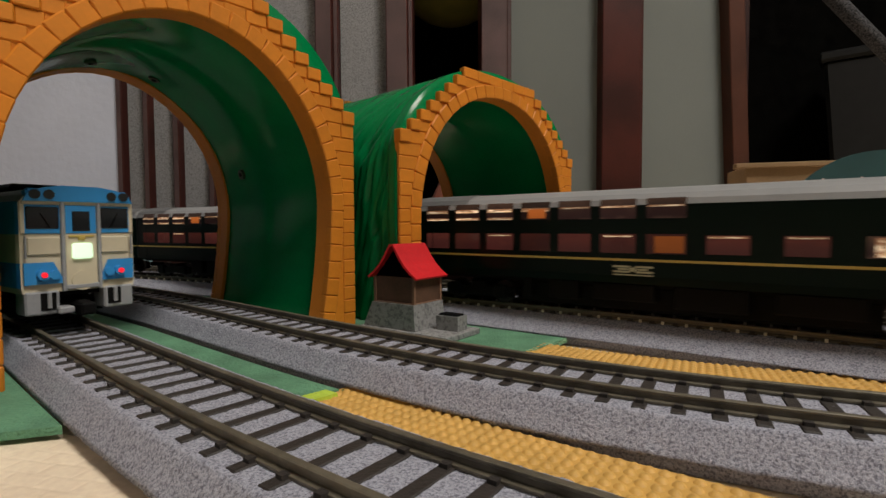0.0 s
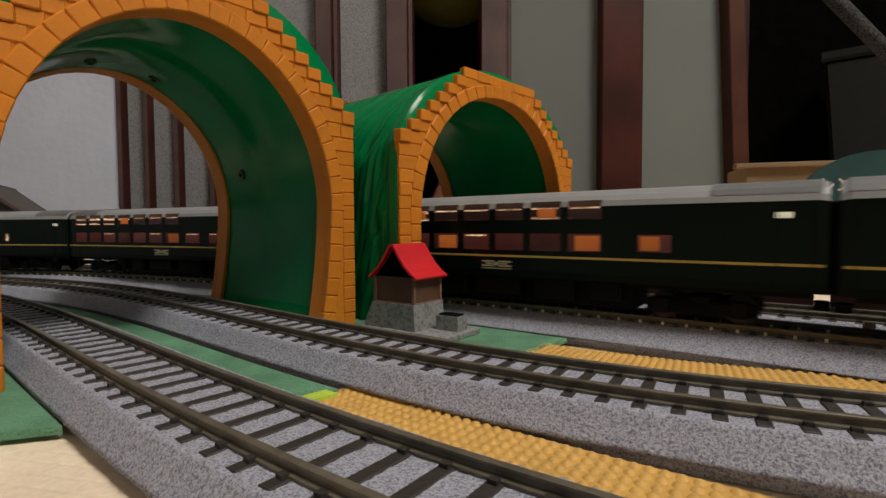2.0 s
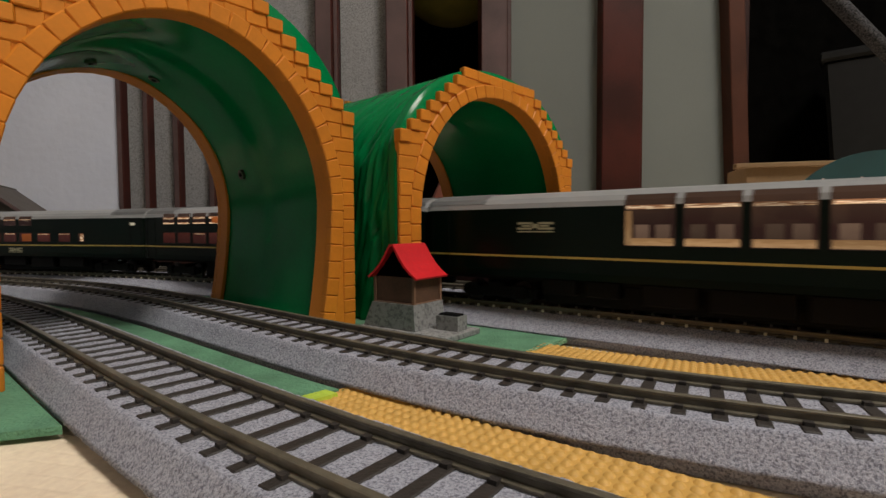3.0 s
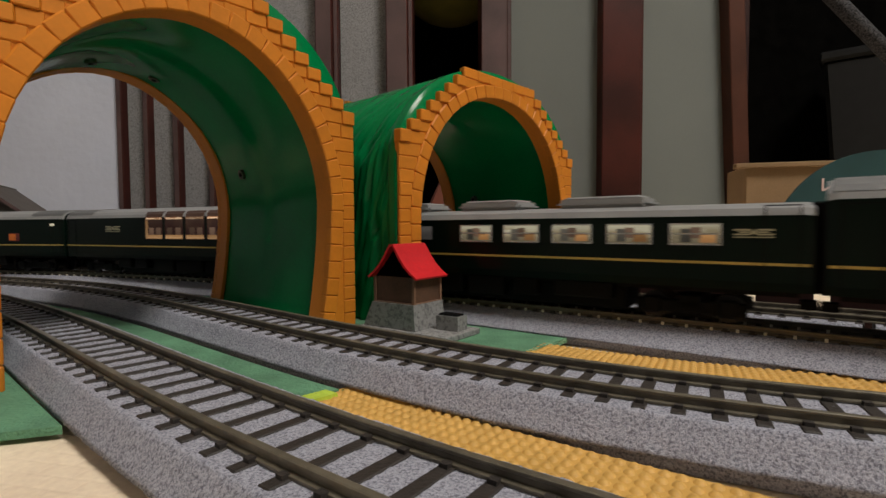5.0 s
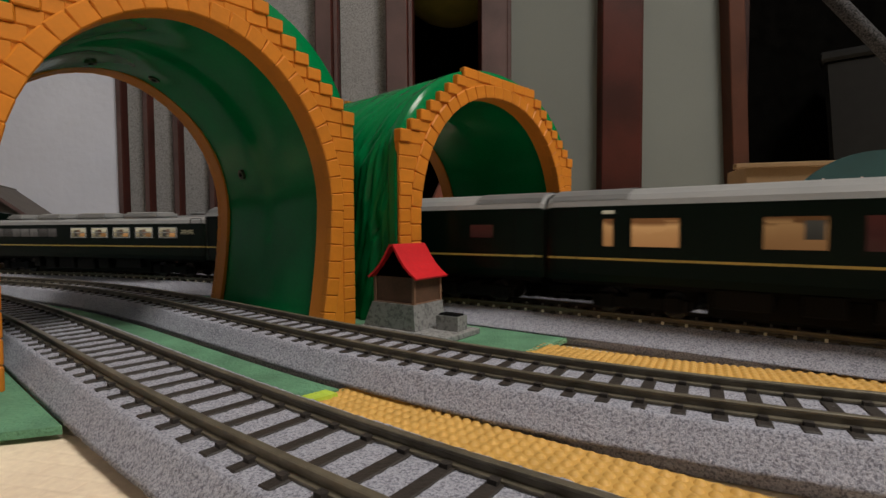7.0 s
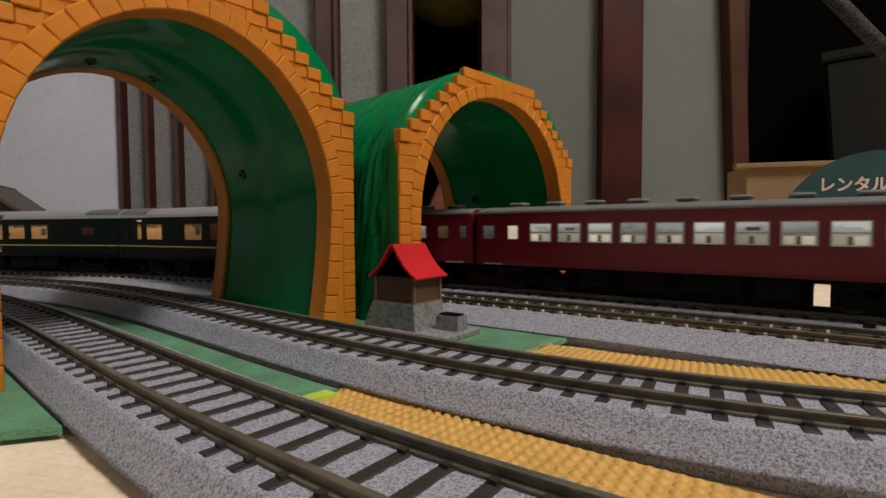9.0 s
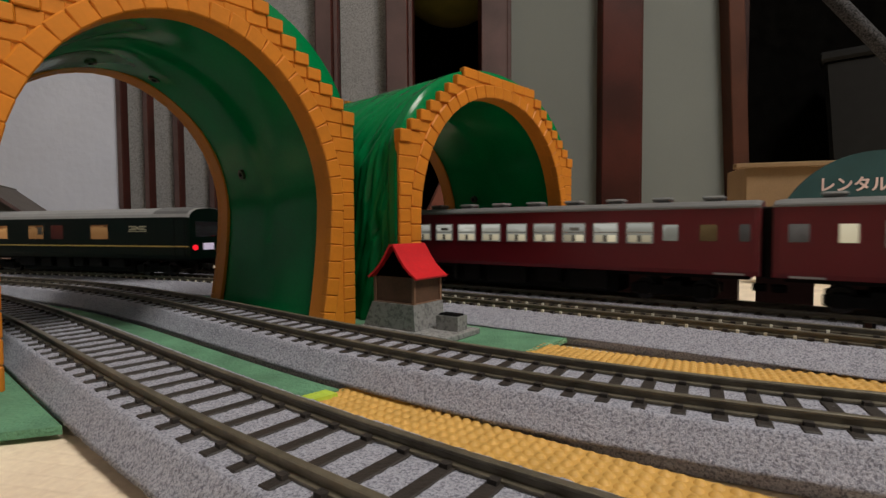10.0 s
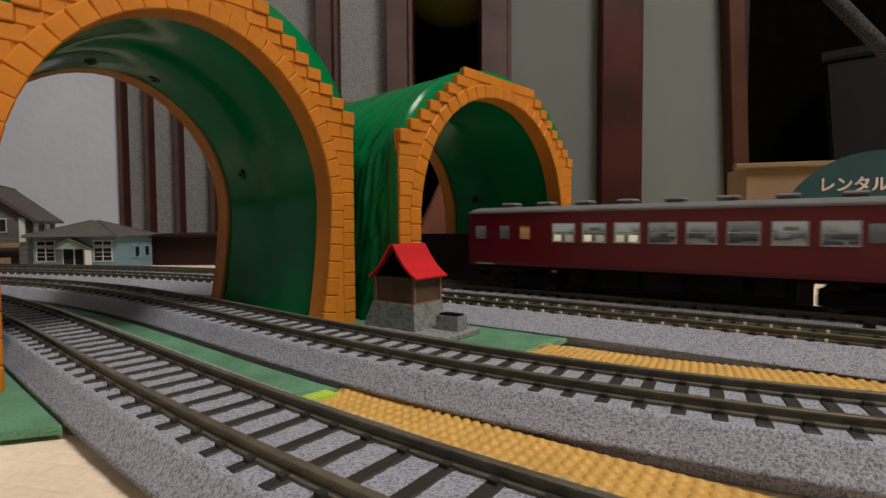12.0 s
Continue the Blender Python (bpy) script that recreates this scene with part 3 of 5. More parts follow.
tunnel((-88.9, 190.0), 49.45, 58.8, 58.1, 67.4, 1.93, 6.7, 72.4, 101.7, 6.26, 5.34, 8, 6.6, 12.0, 112, 2.05, 0.4, 3, "green plastic toy tunnel with orange brick portals, near tracks")
tunnel((34.7, 290.8), 46.8, 65.3, 48.1, 70.4, 2.13, 1.7, 78.6, 92.5, 6.54, 5.4, 7, 6.6, 10.4, 106.5, 2.02, 2.2, 8, "green plastic toy tunnel with orange brick portals, far tracks")


# ---- tracks ----
track(LINE1, -900, 1500, -10, 420, 133.5, 9.15, 0.0, 14.2, 20.0)
track(LINE2, -900, 1500, -20, 520, 39.5, 7.55, 0.0085, 14.2, 20.3)
track(LINE3, -1300, 2600, -20, 640, 100.0, 8.6, 0.0, 11.0, 22.0)
track(LINE4, -1300, 2600, 0, 640, 104.0, 8.6, 0.0, 14.2, 20.3)

chairs = bmesh.new()
for c in range(0, 76):
    for off in (-10.9, -7.3, 7.3, 10.9):
        x, y, a = LINE3.at(10 + c * 8.6, off)
        own = block(-0.5, 0.5, -0.42, 0.42, 8.2, 9.4)
        bmesh.ops.transform(own, matrix=Matrix.Translation((x, y, 0)) @ Matrix.Rotation(a, 4, "Z"), verts=own.verts)
        merge(chairs, own)
tagged(solid("rail_chairs", chairs, CHAIR), "small pale rail chairs along the far track", "rail chairs", kind="stuff")


# ---- rolling stock ----
def shell_mesh(outline, x0, x1, taper=0.0, mats=(0,)):
    """A car body: an outline of (y, z, material) swept along x with slightly drawn-in ends."""
    bm = bmesh.new()
    rings = []
    for x, k in ((x0, 1 - taper), (x0 + 2.5, 1.0), (x1 - 2.5, 1.0), (x1, 1 - taper)):
        rings.append([bm.verts.new((x, y * k, z if z < 40 else 40 + (z - 40) * k)) for y, z, _ in outline])
    n = len(outline)
    for a, b in zip(rings[:-1], rings[1:]):
        for i in range(n):
            j = (i + 1) % n
            f = bm.faces.new((a[i], a[j], b[j], b[i]))
            f.material_index = outline[i][2]
    bm.faces.new(rings[0])
    bm.faces.new(rings[-1][::-1])
    return bm


def mirror(profile):
    """Half an outline (y, z, material), from bottom to crown, made whole."""
    left = []
    for i in range(len(profile) - 1, -1, -1):
        y, z, _ = profile[i]
        m = profile[i - 1][2] if i else 0
        left.append((-y, z, m))
    if profile[-1][0] == 0:
        left = left[1:]
    return [*profile, *left]


def bogie(parent, x, half):
    bg = part("bogie", block(x - 19, x + 19, -half + 4.5, -half + 7, 14, 19, 0.6), UNDER, parent, "black bogie with dark wheels")
    bm = block(x - 19, x + 19, half - 7, half - 4.5, 14, 19, 0.6)
    block(x - 4, x + 4, -half + 4.5, half - 4.5, 16, 21, 0.5, bm)
    for dx in (-13, 13):
        for sd in (-1, 1):
            block(x + dx - 3.2, x + dx + 3.2, sd * (half - 4.6) - 1.4, sd * (half - 4.6) + 1.4, 13.5, 20, 0.7, bm)
    part("frame", bm, UNDER, bg)
    for dx in (-13, 13):
        bm = rod((x + dx, -9.6, 16.3), (x + dx, -7.2, 16.3), 5.3, seg=18)
        rod((x + dx, 7.2, 16.3), (x + dx, 9.6, 16.3), 5.3, bm, seg=18)
        rod((x + dx, -10, 16.3), (x + dx, 10, 16.3), 1.0, bm, seg=8)
        part("wheelset", bm, WHEEL, bg)
    return bg


def pane(parent, name, x, w, z0, z1, half, mat, bend=0.0, sash=False):
    """A window on both sides: glass a little proud of the body; above the eaves it leans in with the roof."""
    for side in (-1, 1):
        y = side * (half + 0.12)
        prof = [(y, z0), (y, z1)] if not bend else [(y, z0), (y, 55.2), (y - side * 0.62, 57.4)] + ([(y - side * 2.5, z1)] if z1 > 57.5 else [])
        bm = bmesh.new()
        a = [bm.verts.new((x - w / 2, py, pz)) for py, pz in prof]
        b = [bm.verts.new((x + w / 2, py, pz)) for py, pz in prof]
        c = [bm.verts.new((x - w / 2, py - side * 0.6, pz)) for py, pz in prof]
        d = [bm.verts.new((x + w / 2, py - side * 0.6, pz)) for py, pz in prof]
        for i in range(len(prof) - 1):
            bm.faces.new((a[i], b[i], b[i + 1], a[i + 1]))
            bm.faces.new((c[i], c[i + 1], d[i + 1], d[i]))
            bm.faces.new((a[i], a[i + 1], c[i + 1], c[i]))
            bm.faces.new((b[i], d[i], d[i + 1], b[i + 1]))
        bm.faces.new((a[0], c[0], d[0], b[0]))
        bm.faces.new((a[-1], b[-1], d[-1], c[-1]))
        win = part(name, bm, mat, parent)
        if side > 0:
            out = win
        if sash:
            zc = z0 + (z1 - z0) * 0.52
            fr = block(x - w / 2 - 0.5, x + w / 2 + 0.5, y - 0.25, y + 0.25, z0 - 0.5, z0, 0)
            block(x - w / 2 - 0.5, x + w / 2 + 0.5, y - 0.25, y + 0.25, z1, z1 + 0.5, 0, fr)
            block(x - w / 2 - 0.5, x - w / 2, y - 0.25, y + 0.25, z0, z1, 0, fr)
            block(x + w / 2, x + w / 2 + 0.5, y - 0.25, y + 0.25, z0, z1, 0, fr)
            block(x - w / 2, x + w / 2, y - 0.2, y + 0.2, zc - 0.3, zc + 0.3, 0, fr)
            part("window_frame", fr, SASH, win)
    return out


def inside(win, x0, x1, z0, z1, half, mat, name, lift=0.1):
    """Something seen behind the glass of one window: a seat, a curtain, a lit ledge."""
    y = half + 0.12 + lift
    return part(name, block(x0, x1, y - 0.2, y, z0, z1), mat, win)


def emblem(parent, x, z, k, half):
    """Gold badge: winged bars over two small lines."""
    bm = bmesh.new()
    y = half + 0.1
    for sd in (-1, 1):
        block(x + sd * 4.6 * k - 3.4 * k, x + sd * 4.6 * k + 3.4 * k, y - 0.05, y + 0.1, z + 1.7 * k, z + 2.5 * k, 0, bm)
        block(x + sd * 3.9 * k - 2.0 * k, x + sd * 3.9 * k + 2.0 * k, y - 0.05, y + 0.1, z + 0.7 * k, z + 1.4 * k, 0, bm)
        block(x + sd * 4.6 * k - 3.4 * k, x + sd * 4.6 * k + 3.4 * k, y - 0.05, y + 0.1, z - 0.4 * k, z + 0.4 * k, 0, bm)
    block(x - 1.3 * k, x + 1.3 * k, y - 0.05, y + 0.1, z + 0.2 * k, z + 1.8 * k, 0, bm)
    block(x - 8 * k, x + 8 * k, y - 0.05, y + 0.1, z - 1.5 * k, z - 1.0 * k, 0, bm)
    part("badge", bm, PALEGOLD, parent, "pale gold winged badge")


def underfloor(parent, half, length, z0, seed):
    rnd = random.Random(seed)
    bm = block(-length / 2 + 4, length / 2 - 4, -half + 5, half - 5, z0 - 2, z0 + 1, 0)
    x = -length / 2 + 66
    while x < length / 2 - 66:
        w = rnd.uniform(10, 26)
        part("equipment_box", block(x, min(x + w, length / 2 - 64), -half + 1.5, half - 1.5, 15.0 + rnd.uniform(0, 2.5), z0, 0.6), UNDER, parent)
        x += w + rnd.uniform(3, 9)
    block(-length / 2 + 62, length / 2 - 62, -half + 7, half - 7, 13.2, z0 - 2, 0.5, bm)
    part("underframe", bm, UNDER, parent, "black underframe with equipment boxes")
    for sd in (-1, 1):
        part("coupler", block(sd * (length / 2 - 4), sd * (length / 2 + 1.6), -2, 2, 17, 20.5, 0.5) if sd > 0 else
             block(-length / 2 - 1.6, -length / 2 + 4, -2, 2, 17, 20.5, 0.5), UNDER, parent, "black coupler")


def sleeper_car(kind, seed):
    """Dark green sleeping car; local +x is the way it runs."""
    half, L, z0 = 18.0, 250.4, 24.5
    names = {"double": "dark green double-deck sleeping car, silver roof",
             "lounge": "dark green lounge car with tall lit windows",
             "diner": "dark green dining car with grey roof units",
             "suite": "dark green sleeping car with amber lit windows",
             "tail": "dark green end car with red tail lamps"}
    names["twin"] = names["double"]
    car = tagged(empty("passenger_car"), names[kind] + " on rails", "train car", "cars of the dark green train")
    if kind == "diner":
        prof = [(17.6, z0, 0), (18, z0 + 3, 0), (18, 50.5, 1), (17, 53.0, 1), (12, 54.5, 1), (0, 55.3, 0)]
    else:
        prof = [(17.6, z0, 0), (18, z0 + 3, 0), (18, 55.2, 1), (17.3, 57.4, 1), (15.2, 59.6, 1), (11, 61.5, 1), (5.5, 62.4, 1), (0, 62.7, 0)]
    prof = mirror(prof)
    part("body", shell_mesh(prof, -L / 2, L / 2, 0.03), [TWGREEN, TWROOF], car, "glossy dark green body under a silver grey roof")
    for sd in (-1, 1):
        part("stripe", block(-L / 2 + 1, L / 2 - 1, sd * 18.08 - 0.08, sd * 18.08 + 0.08, 33.4, 34.3), GOLD, car, "thin gold stripe")
    for x in (-L / 2 + 38, L / 2 - 38):
        bogie(car, x, half)
    underfloor(car, half, L, z0, seed)
    # gangway
    for sd in (-1, 1):
        a, b = (L / 2 - 1, L / 2 + 1.7) if sd > 0 else (-L / 2 - 1.7, -L / 2 + 1)
        if not (kind == "tail" and sd < 0):
            part("gangway", block(a, b, -13.5, 13.5, 24, 55, 0.8), UNDER, car, "black gangway bellows")
    roof_line = [(-17.3, 57.5), (-15.3, 59.7), (-11, 61.6), (-5.5, 62.5), (0, 62.8), (5.5, 62.5), (11, 61.6), (15.3, 59.7), (17.3, 57.5)]
    if kind != "diner":
        for sd in (-1, 1):
            rp = bmesh.new()
            cols = [[rp.verts.new((x, y, z + 0.25)) for y, z in roof_line] for x in (sd * 107 - 16.5, sd * 107 + 16.5)]
            for i in range(len(roof_line) - 1):
                rp.faces.new((cols[0][i], cols[0][i + 1], cols[1][i + 1], cols[1][i]))
            bmesh.ops.solidify(rp, geom=rp.faces[:], thickness=0.5)
            part("roof_panel", rp, GREYROOF, car, "darker grey roof panel")
    for sd in (-1, 1):
        for x in (-L / 2 + 9, L / 2 - 9):
            seam = block(x - 5.2, x - 4.8, sd * 18.05 - 0.12, sd * 18.05 + 0.12, 26, 54)
            block(x + 4.8, x + 5.2, sd * 18.05 - 0.12, sd * 18.05 + 0.12, 26, 54, 0, seam)
            block(x - 4.8, x + 4.8, sd * 18.05 - 0.12, sd * 18.05 + 0.12, 53.6, 54, 0, seam)
            part("door_seam", seam, UNDER, car, "black door seam")
    rnd = random.Random(seed)
    if kind in ("double", "twin"):
        n, x0, pitch = (9, 94.4, 17.4) if kind == "twin" else (7, 108.0, 18.0)
        for i in range(n):
            x = x0 - i * pitch
            w = pane(car, "window", x, 14.0, 50.0, 58.6, half, WARM, 1.0)
            inside(w, x - 6.4, x + 6.4, 53.6 if i < 4 else 54.4, 55.1, half, STREAK, "lit_ceiling")
            if i < 3 or rnd.random() < 0.4:
                inside(w, x - 6.4, x + 6.4, 50.2, 51.2, half, STREAK, "lit_ledge")
            if i in (3, 7):
                inside(w, x - 5.0, x + 3.4, 50.6, 54.6, half, ORANGE, "curtain", 0.16)
            w = pane(car, "window", x, 14.0, 36.5, 44.0, half, DIMW)
            if i == n - 1 or (kind == "twin" and i == 4):
                inside(w, x - 6.4, x + 4.0, 37.0, 43.2, half, ORANGE, "curtain")
            elif i % 3 == 2:
                inside(w, x - 5.5, x + 5.5, 42.8, 43.5, half, STREAK, "lit_ceiling")
        if kind == "double":
            for x, w in ((-20.5, 13.5), (-43, 12)):
                win = pane(car, "window", x, w, 36.8, 43.6, half, DIMW)
                inside(win, x - w / 2 + 0.8, x + w / 2 - 0.8, 42.6, 43.3, half, STREAK, "lit_ceiling")
            win = pane(car, "window", -61, 6, 36.8, 43.6, half, WARM)
            inside(win, -63, -60, 37.2, 43.2, half, STREAK, "lit_wall")
            emblem(car, 12, 29.2, 0.95, half)
        else:
            win = pane(car, "window", -72, 12, 37, 43.6, half, DIMW)
            inside(win, -74, -67, 37.6, 43.0, half, ORANGE, "curtain")
            emblem(car, -3.5, 29.2, 0.95, half)
        pane(car, "window", -113, 5, 49.5, 51.5, half, SEATC)
    elif kind == "lounge":
        for i in range(5):
            x = 16 - i * 21.4
            w = pane(car, "window", x, 18.6, 39.3, 59.4, half, WARM, 1.0)
            inside(w, x - 8.6, x + 8.6, 53.6, 55.1, half, STREAK, "lit_ceiling")
            inside(w, x - 8.8, x + 8.8, 39.6, 42.4, half, BASEBAND, "lit_ledge")
            for c in ((-4.4, 4.4) if i % 2 else (-5.0, 2.6)):
                inside(w, x + c - 2.6, x + c + 2.6, 42.4, 47.6, half, SEAT, "seat")
            if i == 0:
                inside(w, x + 6.4, x + 9.0, 39.8, 53.0, half, BASEBAND, "lit_wall", 0.16)
        pane(car, "window", -112, 5, 49.5, 51.5, half, SEATC)
        emblem(car, 64, 46.2, 1.1, half)
    elif kind == "diner":
        for i in range(7):
            pane(car, "window", 102 - i * 11.2, 10.2, 40.8, 47.4, half, GREYW)
        for i in range(5):
            x = 4 - i * 23.4
            w = pane(car, "window", x, 16.4, 40.5, 47.5, half, DINERW, 0, True)
            inside(w, x - 6.8, x - 1.6, 41.0, 44.2, half, AMBER, "seat")
            inside(w, x + 1.2, x + 4.8, 41.0, 46.0, half, BLIND, "dark_fitting")
            inside(w, x - 2.0, x + 1.4, 42.5, 46.5, half, SEAT, "seat", 0.14)
        emblem(car, -108, 44, 0.75, half)
        for x, w in ((95, 20), (52, 30), (2, 34), (-52, 38)):
            bm = block(x - w / 2, x + w / 2, -11, 11, 54.6, 58.6, 1.6, seg=2)
            block(x - w / 2 + 3, x + w / 2 - 3, -8.5, 8.5, 58.2, 59.6, 0.8, bm)
            part("roof_unit", bm, TWROOF, car, "grey roof cooling unit")
    elif kind == "suite":
        for x, w, z0w, z1w in ((97.5, 16.6, 39.2, 50.0), (50.5, 17.6, 39.0, 50.2), (7, 17.6, 38.4, 51.0), (-18, 17.0, 39.0, 50.2), (-43, 16.8, 39.0, 50.4)):
            win = pane(car, "window", x, w, z0w, z1w, half, AMBER)
            if x == 7:
                upper = pane(car, "roof_window", x, w, 54.6, 59.2, half, WARM, 1.0)
                inside(upper, x - 8, x + 8, 54.7, 55.1, half, STREAK, "lit_ceiling", 0.14)
                inside(win, x - 8.0, x - 1.0, 38.8, 50.6, half, BASEBAND, "curtain", 0.08)
            if x == 97.5:
                for k in (-4.6, 2.8):
                    inside(win, x + k, x + k + 1.8, 39.6, 49.8, half, BASEBAND, "curtain_fold", 0.06)
            if x in (50.5, -43):
                inside(win, x - 7.4, x - 2.4, 42.0, 47.6, half, BLIND, "dark_fitting")
            if x in (-18, -43):
                inside(win, x - 4.0, x + 3.0, 49.0, 50.3, half, BLIND, "dark_fitting", 0.06)
            if x == -18:
                inside(win, x + 6.4, x + 8.2, 41.6, 44.2, half, BLIND, "dark_fitting", 0.08)
        win = pane(car, "window", -94, 12, 42, 48, half, DIMW)
        emblem(car, 7, 29.2, 0.95, half)
    else:
        for x, w, m in ((98, 5, AMBER), (80, 18.4, AMBER), (36, 18.5, AMBER), (11, 15, DIMW), (-36, 19, AMBER)):
            win = pane(car, "window", x, w - 1.0, 39.0, 50.0, half, m)
            if x == 36:
                inside(win, x - 8, x - 2.6, 42.4, 48.6, half, BLIND, "dark_fitting")
        pane(car, "window", 98, 5, 52.0, 53.4, half, SEATC)
        emblem(car, -76, 46.2, 1.1, half)
        for sd in (-1, 1):
            part("tail_lamp", rod((-L / 2 - 1.2, sd * 13, 33), (-L / 2 + 1, sd * 13, 33), 2.0), TAIL, car, "lit red tail lamp")
        part("tail_sign", block(-L / 2 - 0.9, -L / 2 + 1, -5, 5, 31, 36, 0.4), TAILW, car, "softly lit tail sign")
        part("tail_window", block(-L / 2 - 0.3, -L / 2 + 1, -12, 12, 41, 52, 0.2), GLASS, car, "dark end window")
    return car


def maroon_car(seed, panes):
    half, L, z0 = 17.4, 224.0, 25.0
    car = tagged(empty("passenger_car"), "maroon passenger car with silver-framed lit windows, on the rails", "train car", "cars of the maroon train")
    prof = mirror([(17.0, z0, 0), (17.4, z0 + 2, 0), (17.4, 54.8, 1), (16.6, 56.2, 1), (12, 57.6, 1), (6, 58.3, 1), (0, 58.6, 0)])
    part("body", shell_mesh(prof, -L / 2, L / 2, 0.03), [MAROON, GREYROOF], car, "maroon painted body under a grey roof")
    for sd in (-1, 1):
        part("gutter", block(-L / 2, L / 2, sd * 17.5 - 0.3, sd * 17.5 + 0.3, 54.6, 55.5, 0), GREYROOF, car, "grey roof gutter")
    for x in (-L / 2 + 36, L / 2 - 36):
        bogie(car, x, half)
    underfloor(car, half, L, z0, seed)
    for sd in (-1, 1):
        a, b = (L / 2 - 1, L / 2 + 3.4) if sd > 0 else (-L / 2 - 3.4, -L / 2 + 1)
        part("gangway", block(a, b, -13.5, 13.5, 24, 55, 0.8), UNDER, car, "black gangway bellows")
    tail = panes is DULLW
    for i in range(8 if tail else 9):
        x = (51.2 if tail else 69.8) - i * 16.5
        w = pane(car, "window", x, 11.6, 39.0, 48.3, half, panes, 0, True)
        if not tail or i < 3:
            inside(w, x - 5.2, x - 0.9, 39.2, 42.6, half, SEATC, "seat")
            inside(w, x + 1.2, x + 5.2, 39.2, 42.6, half, SEATC, "seat")
            inside(w, x - 0.8, x + 1.1, 39.2, 42.4, half, BLIND, "dark_gap", 0.05)
        if i % 5 == 1:
            inside(w, x - 3.0, x + 2.2, 44.8, 46.4, half, BLIND, "dark_blind", 0.05)
    for x, w, m in ((103, 7, GREYW), (87, 6, GREYW if tail else SEATC), (74, 6, AMBER) if tail else (-106, 4, GREYW), (-76, 6.5, GREYW if tail else CREAMW), (-92, 7, DIMAMBER)):
        pane(car, "window", x, w, 40, 47.5, half, m, 0, False)
    for i in range(9):
        x = 92 - i * 23
        bm = block(x - 4.0, x + 4.0, -3.4, 3.4, 57.6, 59.0, 0.3)
        block(x - 4.6, x + 4.6, -4.6, 4.6, 59.0, 61.0, 0.8, bm)
        part("roof_vent", bm, GREYROOF, car, "grey roof ventilator")
    for sd in (-1, 1):
        for x in (-100, 100):
            part("door_step", block(x - 6, x + 6, sd * 17.5 - 0.2, sd * 17.5 + 0.2, 25.2, 26.0), SASH, car, "silver door step")
    return car


